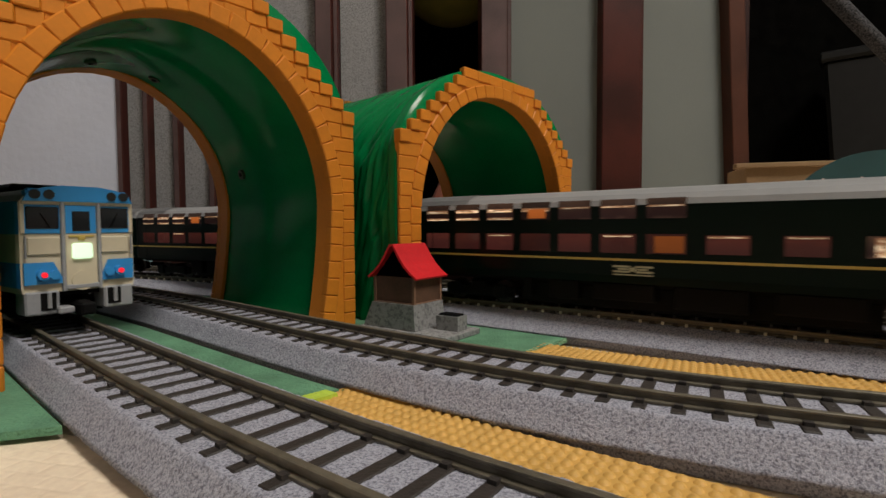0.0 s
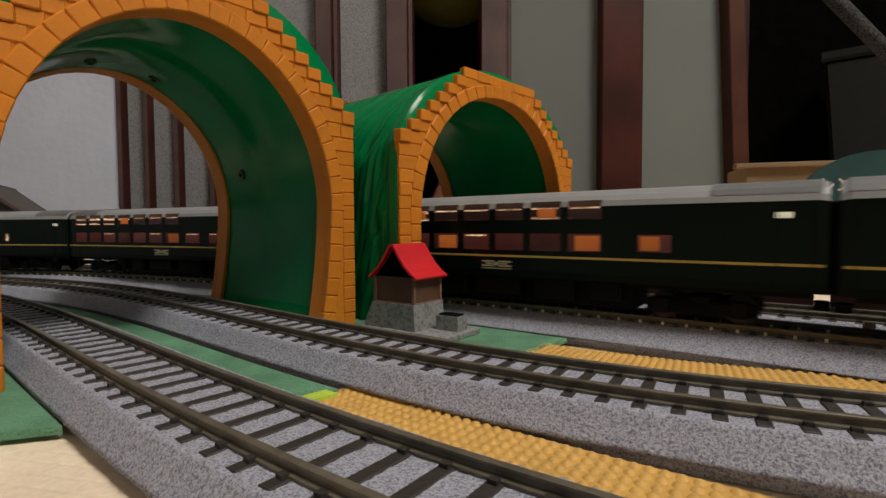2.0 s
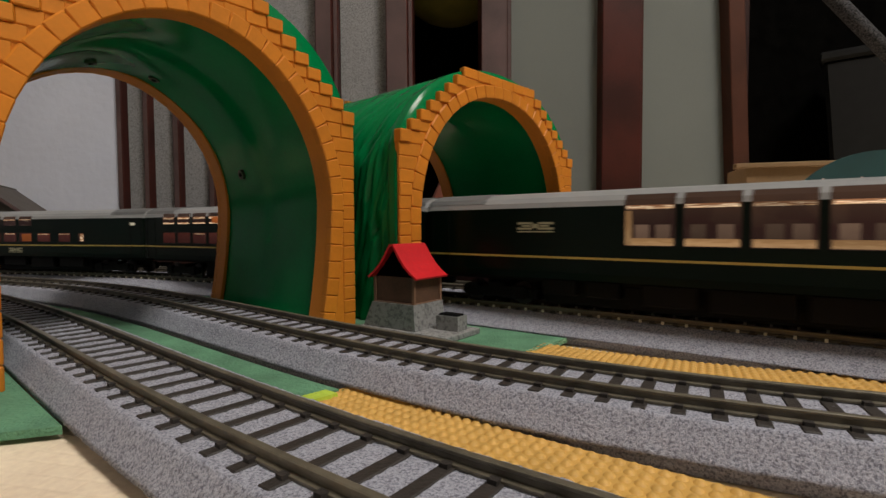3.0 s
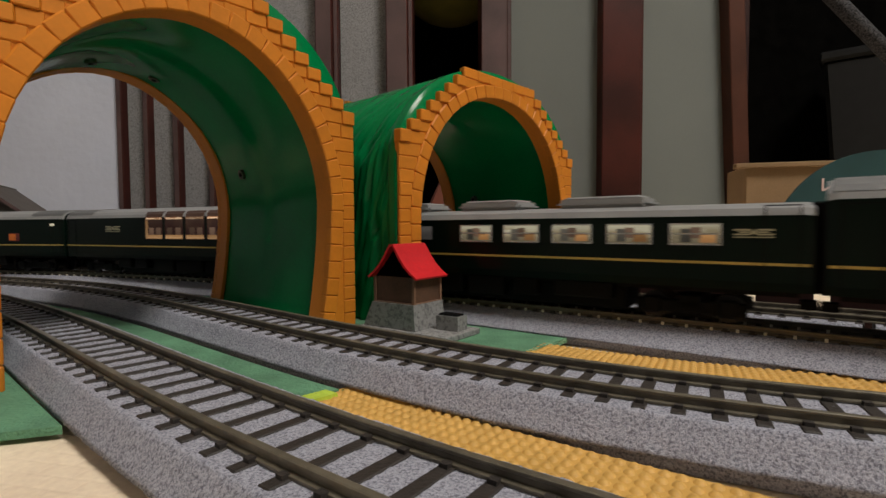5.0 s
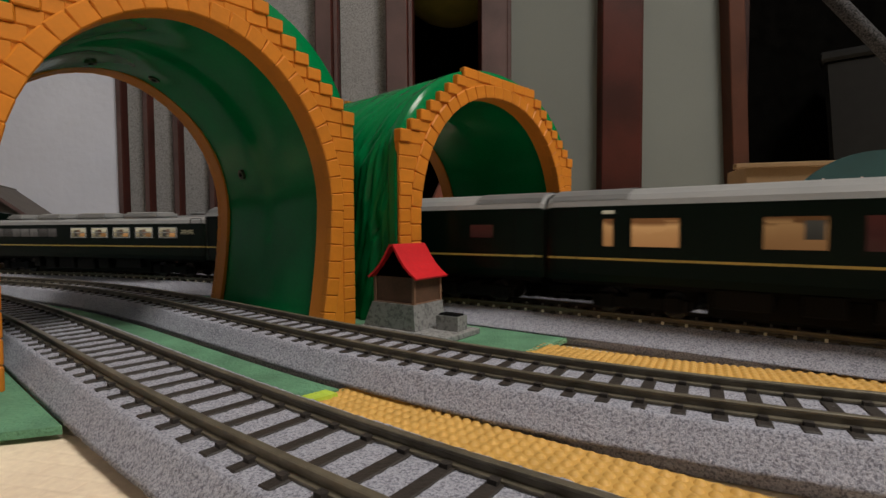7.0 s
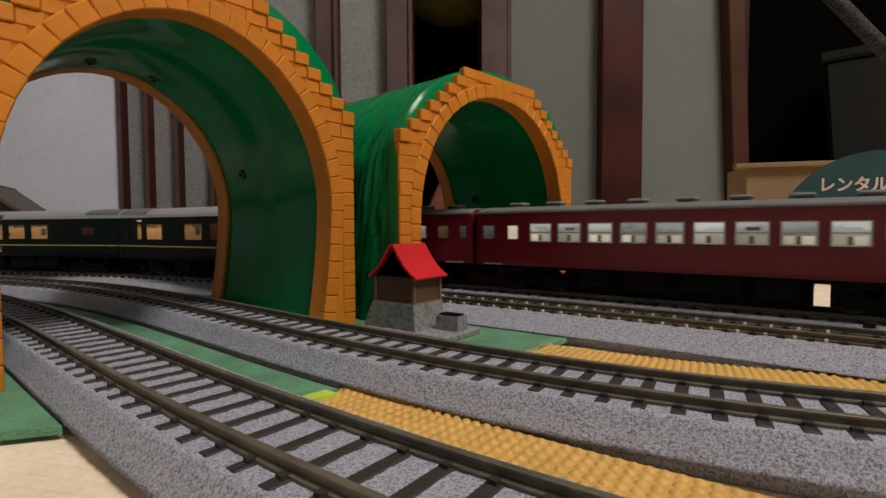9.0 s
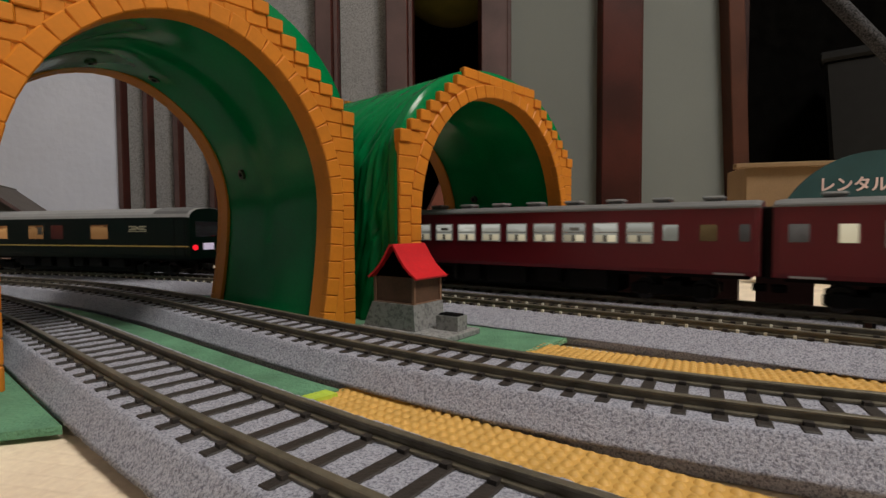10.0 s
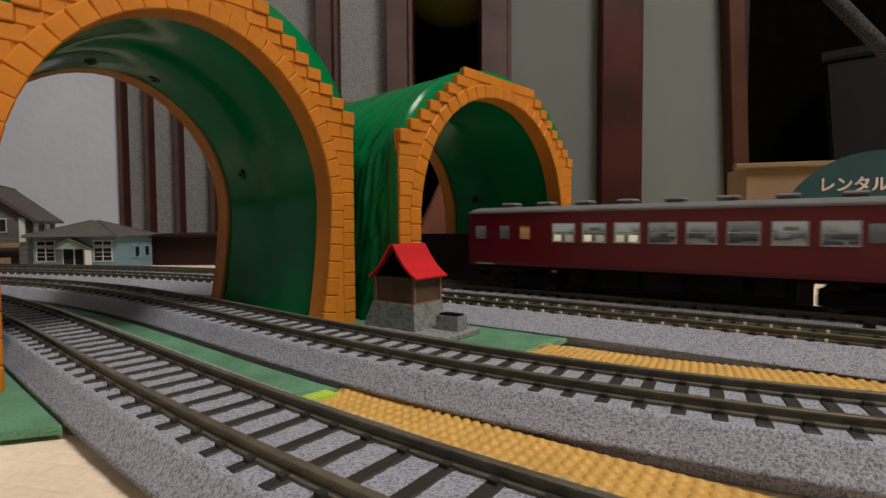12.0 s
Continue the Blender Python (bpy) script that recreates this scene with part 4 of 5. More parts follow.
def railcar():
    """Cream and blue diesel railcar; -x is the end that is seen."""
    half, L, z0 = 18.8, 250.0, 24.5
    car = tagged(empty("diesel_railcar"), "cream and sky-blue diesel railcar with red tail lamps, on the rails", "train car")
    prof = mirror([(18.4, z0, 0), (18.8, z0 + 2, 1), (18.8, 35.4, 0), (18.8, 45.6, 1), (18.8, 57, 2), (16.8, 59.5, 2), (12.5, 61.8, 2), (6, 63.0, 2), (0, 63.3, 0)])
    part("body", shell_mesh(prof, -L / 2, L / 2, 0.02), [CREAM, BLUE, GREYROOF], car, "cream body with sky-blue bands and grey roof")
    for x in (-L / 2 + 36, L / 2 - 36):
        bogie(car, x, half)
    underfloor(car, half, L, z0, 5)
    e = -L / 2
    # the end wall's layers, each a little proud of the one below
    part("band", block(e - 0.5, e + 1, -17.6, 17.6, 45.6, 56.0, 0.3), BLUE, car, "sky-blue window band")
    part("brow", prism([(-17.6, 57.2), (17.6, 57.2), (16.4, 59.8), (12.2, 61.9), (6, 63.0), (-6, 63.0), (-12.2, 61.9), (-16.4, 59.8)], 0, 1), BLUE, car, "sky-blue brow").matrix_basis = Matrix.Translation(((e - 1.2) * M, 0, 0)) @ Matrix.Rotation(math.pi / 2, 4, "Z") @ Matrix.Scale(1.0, 4)
    for sd in (-1, 1):
        part("end_window", block(e - 0.9, e, sd * 11.7 - 4.9, sd * 11.7 + 4.9, 47.4, 55.2, 0.3), GLASS, car, "dark cab window")
        out = [(sd * 5.6, 27.6), (sd * 17.8, 27.6), (sd * 17.8, 35.4), (sd * 9.0, 35.4)]
        bm = prism(out if sd > 0 else out[::-1], 0, 0.9)
        ob = part("corner_panel", bm, BLUE, car, "sky-blue corner panel")
        ob.matrix_basis = Matrix.Translation(((e - 0.2) * M, 0, 0)) @ Matrix.Rotation(math.pi / 2, 4, "Z")
        lamp = part("tail_lamp", rod((e - 3.0, sd * 12.5, 31.0), (e, sd * 12.5, 31.0), 1.9, seg=16), BLUE, car, "blue lamp housing")
        part("lens", rod((e - 3.4, sd * 12.5, 31.0), (e - 2.9, sd * 12.5, 31.0), 1.0, seg=14), TAIL, lamp, "lit red lens")
        part("socket", rod((e - 2.2, sd * 9.0, 30.8), (e, sd * 9.0, 30.8), 1.7, seg=14), BLUE, lamp)
        hous = part("headlamp", block(e - 2.0, e + 3, sd * 12.2 - 4.4, sd * 12.2 + 4.4, 57.6, 61.6, 0.8, seg=2), BLUE, car, "blue twin headlamp housing")
        for k in (-1, 1):
            part("lens", rod((e - 2.8, sd * 12.2 + k * 2.1, 59.6), (e - 1.8, sd * 12.2 + k * 2.1, 59.6), 1.7, seg=16), LAMPGLASS, hous, "dark unlit lens")
        part("end_plate", block(e - 0.8, e, sd * 11.5 - 5.0, sd * 11.5 + 5.0, 38.0, 44.4, 0.4), CREAM, car, "cream raised plate")
        post = part("door_post", block(e - 1.8, e, sd * 5.9 - 0.6, sd * 5.9 + 0.6, 24.5, 57.5, 0.3), STEEL, car, "grey gangway post")
        skirt = block(e - 0.6, e + 9, sd * 12.5 - 5.2, sd * 12.5 + 5.2, 16.6, 25.0, 0.6)
        part("skirt", skirt, STEEL, car, "grey snow-plough skirt")
        part("pipe_recess", block(e - 0.9, e - 0.5, sd * 10.8 - 2.4, sd * 10.8 + 2.4, 18, 24.4, 0.2), UNDER, car, "dark hose recess")
        part("hose", rod((e - 1.6, sd * 10.8, 19), (e - 1.6, sd * 10.8, 24.4), 0.7), STEEL, car, "grey brake hose")
        part("handrail", rod((e - 1.4, sd * 17.2, 37), (e - 1.4, sd * 17.2, 45), 0.35, seg=8), STEEL, car, "thin grey handrail")
        part("wiper", rod((e - 1.3, sd * 9.5, 47.6), (e - 1.3, sd * 12.5, 53.0), 0.25, seg=6), UNDER, car, "thin black wiper")
        part("corner_pillar", block(e - 0.7, e + 0.2, sd * 17.6 - 0.7, sd * 17.6 + 0.7, 45.7, 57.0, 0.2), CREAM, car, "cream corner pillar")
    part("waist_line", block(e - 1.1, e, -17.8, 17.8, 56.0, 57.4, 0.3), CREAM, car, "cream line over the windows")
    part("sill", block(e - 1.5, e, -6.5, 6.5, 25.0, 26.8, 0.3), STEEL, car, "grey gangway sill")
    part("lintel", block(e - 1.7, e, -6.5, 6.5, 56.4, 58.0, 0.3), CREAM, car, "cream gangway lintel")
    door = part("door", block(e - 1.0, e, -5.2, 5.2, 25.2, 56.4, 0.3), CREAM, car, "cream gangway door with blue top")
    part("door_top", block(e - 1.2, e - 0.9, -5.0, 5.0, 45.6, 56.0, 0.1), BLUE, door)
    part("door_window", block(e - 1.5, e - 1.1, -2.9, 2.9, 46.5, 53.8, 0.2), GLASS, door, "dark door window")
    part("head_board", block(e - 2.2, e - 1.0, -3.3, 3.3, 36.2, 42.0, 0.4, seg=2), HEADSIGN, door, "softly lit head board")
    crest = block(e - 1.5, e - 1.0, -4.2, 4.2, 44.2, 45.0, 0.2)
    block(e - 1.7, e - 1.0, -1.2, 1.2, 43.0, 44.6, 0.3, crest)
    part("badge", crest, GOLD, door, "small gold badge")
    part("door_bow", rod((e - 1.4, 0, 28), (e - 0.9, 0, 28), 3.6, seg=20), CREAM, door)
    part("coupler", block(e - 6, e + 4, -2.6, 2.6, 15.5, 20, 0.8), UNDER, car, "black coupler")
    part("buffer_gear", block(e - 3, e + 3, 3.5, 8.5, 16.5, 19, 0.5), STEEL, car, "grey cable box")
    bm = block(-L / 2 + 40, -L / 2 + 74, -9, 9, 62.4, 66.0, 1.5)
    part("roof_unit", bm, UNDER, car, "dark roof cooling unit")
    for sd in (-1, 1):
        for i in range(10):
            x = -90 + i * 20
            part("window", block(x - 7, x + 7, sd * 18.25 - 0.15, sd * 18.25 + 0.15, 45.5, 54.5, 0), GLASS, car)
    return car


TWILIGHT = [(k, sleeper_car(kind, 20 + k)) for k, kind in ((-3, "double"), (-2, "double"), (-1, "double"), (0, "double"), (1, "twin"), (2, "lounge"), (3, "diner"), (4, "suite"), (5, "tail"))]
MAROONS = [(k, maroon_car(40 + k, CREAMW if k < 3 else DULLW)) for k in (0, 1, 2, 3)]
RAILCAR = railcar()


# ---- the layout's ground: mats between the tracks ----
def mat_piece(name, line_a, off_a, line_b, off_b, s0, s1, z, mat, label, category, thick=2.0, skew=0.0):
    """A flat strip between two lines; skew slants its first end."""
    bm = bmesh.new()
    prev = None
    n = max(2, int(abs(s1 - s0) / 8))
    for i in range(n + 1):
        s = s0 + (s1 - s0) * i / n
        xa, ya, _ = line_a.at(s + skew * (1 - i / n), off_a)
        xb, yb, _ = line_b.at(s, off_b)
        ring = [bm.verts.new(p) for p in ((xa, ya, z - thick), (xb, yb, z - thick), (xb, yb, z), (xa, ya, z))]
        if prev:
            for k in range(4):
                j = (k + 1) % 4
                bm.faces.new((prev[k], prev[j], ring[j], ring[k]))
        else:
            bm.faces.new(ring)
        prev = ring
    bm.faces.new(prev[::-1])
    return tagged(solid(name, bm, mat), label, category)


def studded_strip(line, o0, o1, s0, s1, label):
    """Yellow studded rubber mat: a strip with rows of low domes."""
    top = mat_piece("studded_mat", line, o0, line, o1, s0, s1, -0.2, YELLOW, label, "mat")
    bm = bmesh.new()
    pitch = 3.0
    rows = int(abs(o1 - o0) / pitch)
    for i in range(int((s1 - s0) / pitch)):
        for r in range(rows):
            s, o = s0 + (i + 0.5) * pitch, o0 + (r + 0.5) * (o1 - o0) / rows
            x, y, a = line.at(s, o)
            ring = [bm.verts.new((x + 1.42 * math.cos(k * math.pi / 4), y + 1.42 * math.sin(k * math.pi / 4), -0.3)) for k in range(8)]
            up = [bm.verts.new((x + 0.65 * math.cos(k * math.pi / 4), y + 0.65 * math.sin(k * math.pi / 4), 0.45)) for k in range(8)]
            for k in range(8):
                j = (k + 1) % 8
                bm.faces.new((ring[k], ring[j], up[j], up[k]))
            bm.faces.new(up)
    tagged(part("studs", bm, YELLOW, top, smooth=True), kind="stuff")
    return top


mat_piece("felt_mat", LINE1, 22.5, LINE2, -22.5, 118, 520, 0.4, CARPET, "green felt mat strip lying between two tracks", "mat")
mat_piece("felt_mat", LINE2, 22.5, LINE3, -22.0, 97, 600, 0.4, CARPET, "green felt mat strip beside the hut", "mat")
mat_piece("felt_mat", LINE1, -70, LINE1, -20.3, 146, 420, 0.4, CARPET, "green felt mat with a cut edge on the floor", "mat", skew=30.0)
mat_piece("lime_strip", LINE1, 20, LINE2, -26, 114.5, 119.5, 0.9, LIME, "thin lime green rubber edge piece", "mat")
mat_piece("lime_strip", LINE2, 22, LINE2, 34, 84, 98, 0.7, LIME, "thin lime green rubber edge piece", "mat")
studded_strip(LINE1, 19, 45, -160, 118, "yellow studded rubber strip between two tracks")
studded_strip(LINE2, 20, 66, -160, 96, "yellow studded rubber strip between two tracks")


def felt_fringe(line_a, off_a, line_b, off_b, s, z, seed, tint):
    """Loose fibres along a mat's cut end."""
    rnd = random.Random(seed)
    xa, ya, _ = line_a.at(s, off_a)
    xb, yb, _ = line_b.at(s, off_b)
    a, b = Vector((xa, ya, z)), Vector((xb, yb, z))
    bm = bmesh.new()
    for _ in range(int((b - a).length * 9)):
        p = a.lerp(b, rnd.random()) + Vector((rnd.gauss(0, 0.9), rnd.gauss(0, 0.9), rnd.uniform(-1.6, 0.1)))
        q = p + Vector((rnd.gauss(0, 0.8), rnd.gauss(0, 0.8), rnd.uniform(-0.1, 0.7)))
        w = Vector((rnd.gauss(0, 0.16), rnd.gauss(0, 0.16), 0.1))
        vs = [bm.verts.new(v) for v in (p - w, p + w, p + Vector((w.y, -w.x, 0.15)), q)]
        for f in ((0, 1, 3), (1, 2, 3), (2, 0, 3), (0, 2, 1)):
            bm.faces.new([vs[i] for i in f])
    tagged(solid("felt_fibres", bm, tint), "loose pale green fibres along the cut felt edge", "fibres", kind="stuff")


felt_fringe(LINE1, 22.5, LINE2, -22.5, 118, 0.4, 1, CARPET)
felt_fringe(LINE2, 22.5, LINE3, -22.0, 97, 0.4, 2, FIBRE)


# ---- the little red-roofed hut ----
def hut():
    top = tagged(empty("model_hut", pose(-0.0159, 0.2277, 0.0006, 0, 0, -36)), "small brown hut with bright red roof on a grey base", "model building")
    part("plate", block(-19, 30, -12.5, 13, -0.1, 2.4, 0.3), CONC, top, "thin speckled grey plate")
    out = [(-17.5, 2.2), (12.6, 2.2), (11.8, 13.6), (-11.8, 13.6)]
    part("base", prism(out, -10.6, 10.4), CONC, top, "speckled grey concrete base")
    part("wall", block(-11.0, 11.0, -9.2, 9.2, 13.4, 25.0, 0.1), HUTW, top, "brown board walls")
    for x in (-11.0, 11.0):
        for y in (-9.2, 9.2):
            part("corner_post", block(x - 0.7, x + 0.7, y - 0.7, y + 0.7, 13.4, 25.0, 0.15), HUTP, top, "paler corner post")
    part("sill", block(-11.6, 11.6, -9.8, 9.8, 13.3, 14.1, 0.1), HUTP, top)
    part("gable", prism([(-11, 25.0), (11, 25.0), (0, 37)], -8.8, 8.8), DARK, top, "dark gable")
    right = [(13.6, 24.2), (10.2, 26.4), (6.6, 29.6), (3.4, 33.6), (0.6, 38.2)]
    lid = [(14.0, 25.0), (10.6, 27.3), (7.2, 30.5), (4.2, 34.4), (1.1, 39.2)]
    roof = prism(right + [(-x, z) for x, z in right[::-1]] + [(-x, z) for x, z in lid] + lid[::-1], -11.2, 11.2)
    part("roof", roof, RED, top, "bright red swept roof")
    tray = tagged(empty("coal_bunker", pose(0.0035, 0.2175, 0.0031, 0, 0, -36)), "small grey bunker filled with black coal", "bunker")
    bunk = block(-5.6, 5.6, -3.6, -3.0, 0, 6.2)
    block(-5.6, 5.6, 3.0, 3.6, 0, 6.2, 0, bunk)
    block(-5.6, -5.0, -3.0, 3.0, 0, 6.2, 0, bunk)
    block(5.0, 5.6, -3.0, 3.0, 0, 6.2, 0, bunk)
    part("bin", bunk, CONC, tray)
    part("coal", block(-5.0, 5.0, -3.0, 3.0, 0.1, 6.9, 0.5), COAL, tray, "black coal")


hut()


# ---- model houses behind ----
def boards(x0, x1, y, z0, z1, pitch, bm, mat=0):
    z = z0
    while z < z1 - 0.1:
        block(x0, x1, y - 0.9, y, z, min(z + pitch - 0.5, z1), 0, bm, mat)
        z += pitch
    return bm


def small_window(parent, x, z, w, h, y, rows=2):
    win = part("window", block(x - w / 2, x + w / 2, y - 1.0, y - 0.6, z, z + h), GLASS, parent, "dark panes in a white frame")
    bm = block(x - w / 2 - 1, x + w / 2 + 1, y - 1.8, y - 0.8, z - 1, z)
    block(x - w / 2 - 1, x + w / 2 + 1, y - 1.8, y - 0.8, z + h, z + h + 1, 0, bm)
    for k in (-1, 0, 1):
        block(x + k * w / 2 - 0.4, x + k * w / 2 + 0.4, y - 1.7, y - 0.8, z, z + h, 0, bm)
    for r in range(1, rows):
        block(x - w / 2, x + w / 2, y - 1.5, y - 0.8, z + h * r / rows - 0.25, z + h * r / rows + 0.25, 0, bm)
    part("window_frame", bm, HWHITE, win)


def station():
    top = tagged(empty("model_station", pose(-0.4365, 0.603, -0.003, 0, 0, 1) @ Matrix.Diagonal((0.88, 1.0, 1.0, 1.0))), "pale blue boarded model station with a hipped roof", "model building")
    part("wall", block(-55, 55, 0, 75, 0, 40), HBLUE, top)
    bm = bmesh.new()
    boards(-55, 55, 0, 0, 40, 4.2, bm)
    part("cladding", bm, HBLUE, top, "pale blue lapped boards")
    bm = bmesh.new()
    z = 0
    while z < 39.5:
        block(55, 55.9, 0, 75, z, z + 3.7, 0, bm)
        z += 4.2
    part("cladding", bm, HBLUE, top)
    # hipped roof with thick eaves
    bm = bmesh.new()
    lo = [bm.verts.new(p) for p in ((-62, -10, 40), (62, -10, 40), (62, 85, 40), (-62, 85, 40))]
    mid = [bm.verts.new(p) for p in ((-62, -10, 41.6), (62, -10, 41.6), (62, 85, 41.6), (-62, 85, 41.6))]
    r0, r1 = bm.verts.new((-4, 37, 60)), bm.verts.new((4, 37, 60))
    bm.faces.new(lo[::-1])
    for i in range(4):
        bm.faces.new((lo[i], lo[(i + 1) % 4], mid[(i + 1) % 4], mid[i]))
    bm.faces.new((mid[0], mid[1], r1, r0))
    bm.faces.new((mid[1], mid[2], r1))
    bm.faces.new((mid[2], mid[3], r0, r1))
    bm.faces.new((mid[3], mid[0], r0))
    part("roof", bm, HROOF, top, "brown-grey hipped roof")
    for x in (-38, 38):
        small_window(top, x, 12, 24, 15, -0.4, 3)
        small_window(top, x, 30.5, 24, 4.5, -0.4, 1)
    for y in (40, 62):
        side = part("window", block(55.9, 56.4, y - 6, y + 6, 14, 28), GLASS, top, "dark side window in a pale frame")
        fr = block(55.9, 57.0, y - 7.5, y - 4.5, 13, 29.5)
        block(55.9, 57.0, y + 4.5, y + 7.5, 13, 29.5, 0, fr)
        block(55.9, 57.0, y - 4.5, y + 4.5, 27, 29.5, 0, fr)
        block(55.9, 57.0, y - 4.5, y + 4.5, 13, 15, 0, fr)
        part("window_frame", fr, HBLUE, side)
    for x0, y0, x1, y1 in ((-62, -10, -4, 37), (62, -10, 4, 37), (62, 85, 4, 37), (-62, 85, -4, 37)):
        part("hip_ridge", rod((x0, y0, 42), (x1, y1, 60.4), 0.9, seg=8), HROOF, top)
    part("gutter", rod((-62, -10.6, 40.6), (62, -10.6, 40.6), 0.9, seg=8), HROOF, top, "brown-grey eaves gutter")
    door = part("door", block(-15, 15, -1.6, -0.6, 0, 26), GLASS, top, "dark glazed double door")
    bm = block(-16, -14.6, -2.4, -0.8, 0, 27)
    for x in (-0.7, 14.6):
        block(x, x + 1.4, -2.4, -0.8, 0, 27, 0, bm)
    block(-16, 16, -2.4, -0.8, 26, 27.4, 0, bm)
    block(-15, 15, -2.2, -0.8, 0, 6, 0, bm)
    part("door_frame", bm, HWHITE, door)
    part("porch", prism([(-24, 26.5), (24, 26.5), (0, 37)], -10, 0), HGABLE, top, "pale green porch gable")
    bm = prism([(-26.5, 26.0), (-24, 26.0), (0.0, 37), (24, 26.0), (26.5, 26.0), (0, 39.6)], -12, 0)
    part("porch_roof", bm, HROOF, top)
    board = tagged(empty("notice_board", pose(-0.4125, 0.590, -0.003, 0, 0, 55)), "white standing notice board beside the station door", "notice board")
    part("board", block(-3.5, 3.5, -0.6, 0.6, 2, 25), HWHITE, board)
    part("frame", block(-4.5, -3.5, -1, 1, 0, 27), CARD, board)


def shop_house():
    top = tagged(empty("model_house", pose(-0.5617, 0.6123, -0.003, 0, 0, 28.5)), "weathered grey two-storey model house with gabled roof", "model building")
    W, D, H = 47.5, 185, 66
    part("wall", prism([(-W, 0), (W, 0), (W, H), (0, 104), (-W, H)], 0, D), HGREY, top, "weathered grey walls")
    bm = bmesh.new()
    z = 0
    while z < 66:
        block(-W, W, -1.0, 0, z, z + 5.2, 0, bm)
        block(W, W + 1.0, 0, D, z, z + 5.2, 0, bm)
        z += 6
    part("cladding", bm, HGREY, top, "weathered grey lapped boards")
    roof = bmesh.new()
    for sd in (-1, 1):
        prism([(sd * (W + 11), H - 8), (sd * (W + 11), H - 5), (0, 110), (0, 106)], -9, D + 9, roof)
    part("roof", roof, HROOF, top, "brown-grey gabled roof")
    for sd in (-1, 1):
        part("fascia", prism([(sd * (W + 11.6), H - 9.5), (sd * (W + 11.6), H - 5), (0, 110.6), (0, 105.5)], -10.2, -9.1), DULLWOOD, top, "dull brown fascia board")
    part("ridge", rod((0, -9.5, 110.2), (0, D + 9.5, 110.2), 1.2, seg=10), HROOF, top)
    small_window(top, 12, 47, 34, 15, -1.0, 1)
    part("awning", prism([(2, 33), (44, 33), (44, 34.5), (2, 34.5)], -14, 0), HAWN, top, "tan awning").matrix_basis = Matrix.Rotation(math.radians(16), 4, "X")
    part("shop_front", block(4, 40, -1.8, -1.1, 2, 27), GLASS, top, "dark shop front")
    part("poster", block(14, 32, -2.6, -1.9, 3, 15), PINK, top, "pale pink poster")
    part("sign_board", block(41, 47, -3, -1.1, 34, 64), HWHITE, top, "white upright sign board")
    for y in (45, 120):
        w = part("window", block(W + 1.1, W + 1.8, y - 15, y + 15, 44, 62), HWHITE, top, "white-framed side window")
        for k in (-1, 1):
            for z in (45, 53.5):
                part("glass", block(W + 1.9, W + 2.1, y + k * 7 - 5.6, y + k * 7 + 5.6, z, z + 7.2), GLASS, w)


station()
shop_house()


# ---- things behind the tracks ----
def low_shelf():
    top = tagged(empty("low_shelf", pose(-0.335, 0.70, -0.003)), "low dark reddish wooden shelf against the wall", "shelf")
    part("top", block(-110, 260, -30, 180, 38, 42, 0.8), SHELFW, top)
    part("side", block(-106, -96, -24, 176, 0, 38, 0.5), SHELFW, top)
    part("side", block(246, 256, -24, 176, 0, 38, 0.5), SHELFW, top)
    part("front", block(-96, 246, -18, -10, 0, 38, 0.4), SHELFW, top)
    part("back", block(-96, 246, 160, 176, 0, 38), SHELFW, top)


def carton():
    top = tagged(empty("cardboard_box", pose(0.328, 0.505, -0.003, 0, 0, -14)), "open brown cardboard carton", "box")
    part("front", block(-25, 150, 0, 4, 0, 108, 0.4), CARD, top)
    part("side", block(-25, -21, 4, 60, 0, 108, 0.4), CARD, top)
    part("side", block(146, 150, 4, 60, 0, 108, 0.4), CARD, top)
    part("back", block(-25, 150, 60, 64, 0, 108, 0.4), CARD, top)
    part("rim", block(-36, 62, -5, 6, 106, 111, 0.8), CARD, top, "folded cardboard rim")
    part("rim", block(62, 152, -5, 2, 107, 111, 0.8), CARD, top)


def round_sign():
    top = tagged(empty("display_sign", pose(0.345, 0.40, -0.003, 0, 0, -10)), "dark green round-topped display sign with pale lettering", "sign")
    out = [(-72, 60)] + [(80 * math.cos(math.radians(a)), 26 + 82 * math.sin(math.radians(a))) for a in range(155, 24, -5)] + [(72, 60), (72, 38), (-72, 38)]
    part("board", prism(out, 0, 2.5), SIGN, top, "dark green printed board")
    for x in (-52, -14, 30):
        part("leg", block(x - 6, x + 6, 0, 3, 0, 40, 0.4), CARD, top, "brown cardboard leg")
    cv = bpy.data.curves.new("lettering", "FONT")
    cv.body = "レンタル"
    cv.size = 0.0125
    cv.extrude = 0.0002
    cv.offset = 0.00032
    tmp = new("lettering_source", cv)
    me = bpy.data.meshes.new_from_object(tmp.evaluated_get(bpy.context.evaluated_depsgraph_get()))
    bpy.data.objects.remove(tmp)
    me.materials.clear()
    me.materials.append(PINK)
    ob = new("lettering", me)
    ob.parent = top
    ob.matrix_basis = pose(-0.046, -0.0004, 0.077, 90)
    ob["label"] = "pale pink lettering"
    # a second line, half hidden by the passing cars, of letters too small to read
    small = bmesh.new()
    for k in range(6):
        block(-27 + k * 6.2, -23.4 + k * 6.2, -0.5, 0.1, 67.5, 71.5, 0, small)
    part("small_print", small, PINK, top, "row of small pale bars")


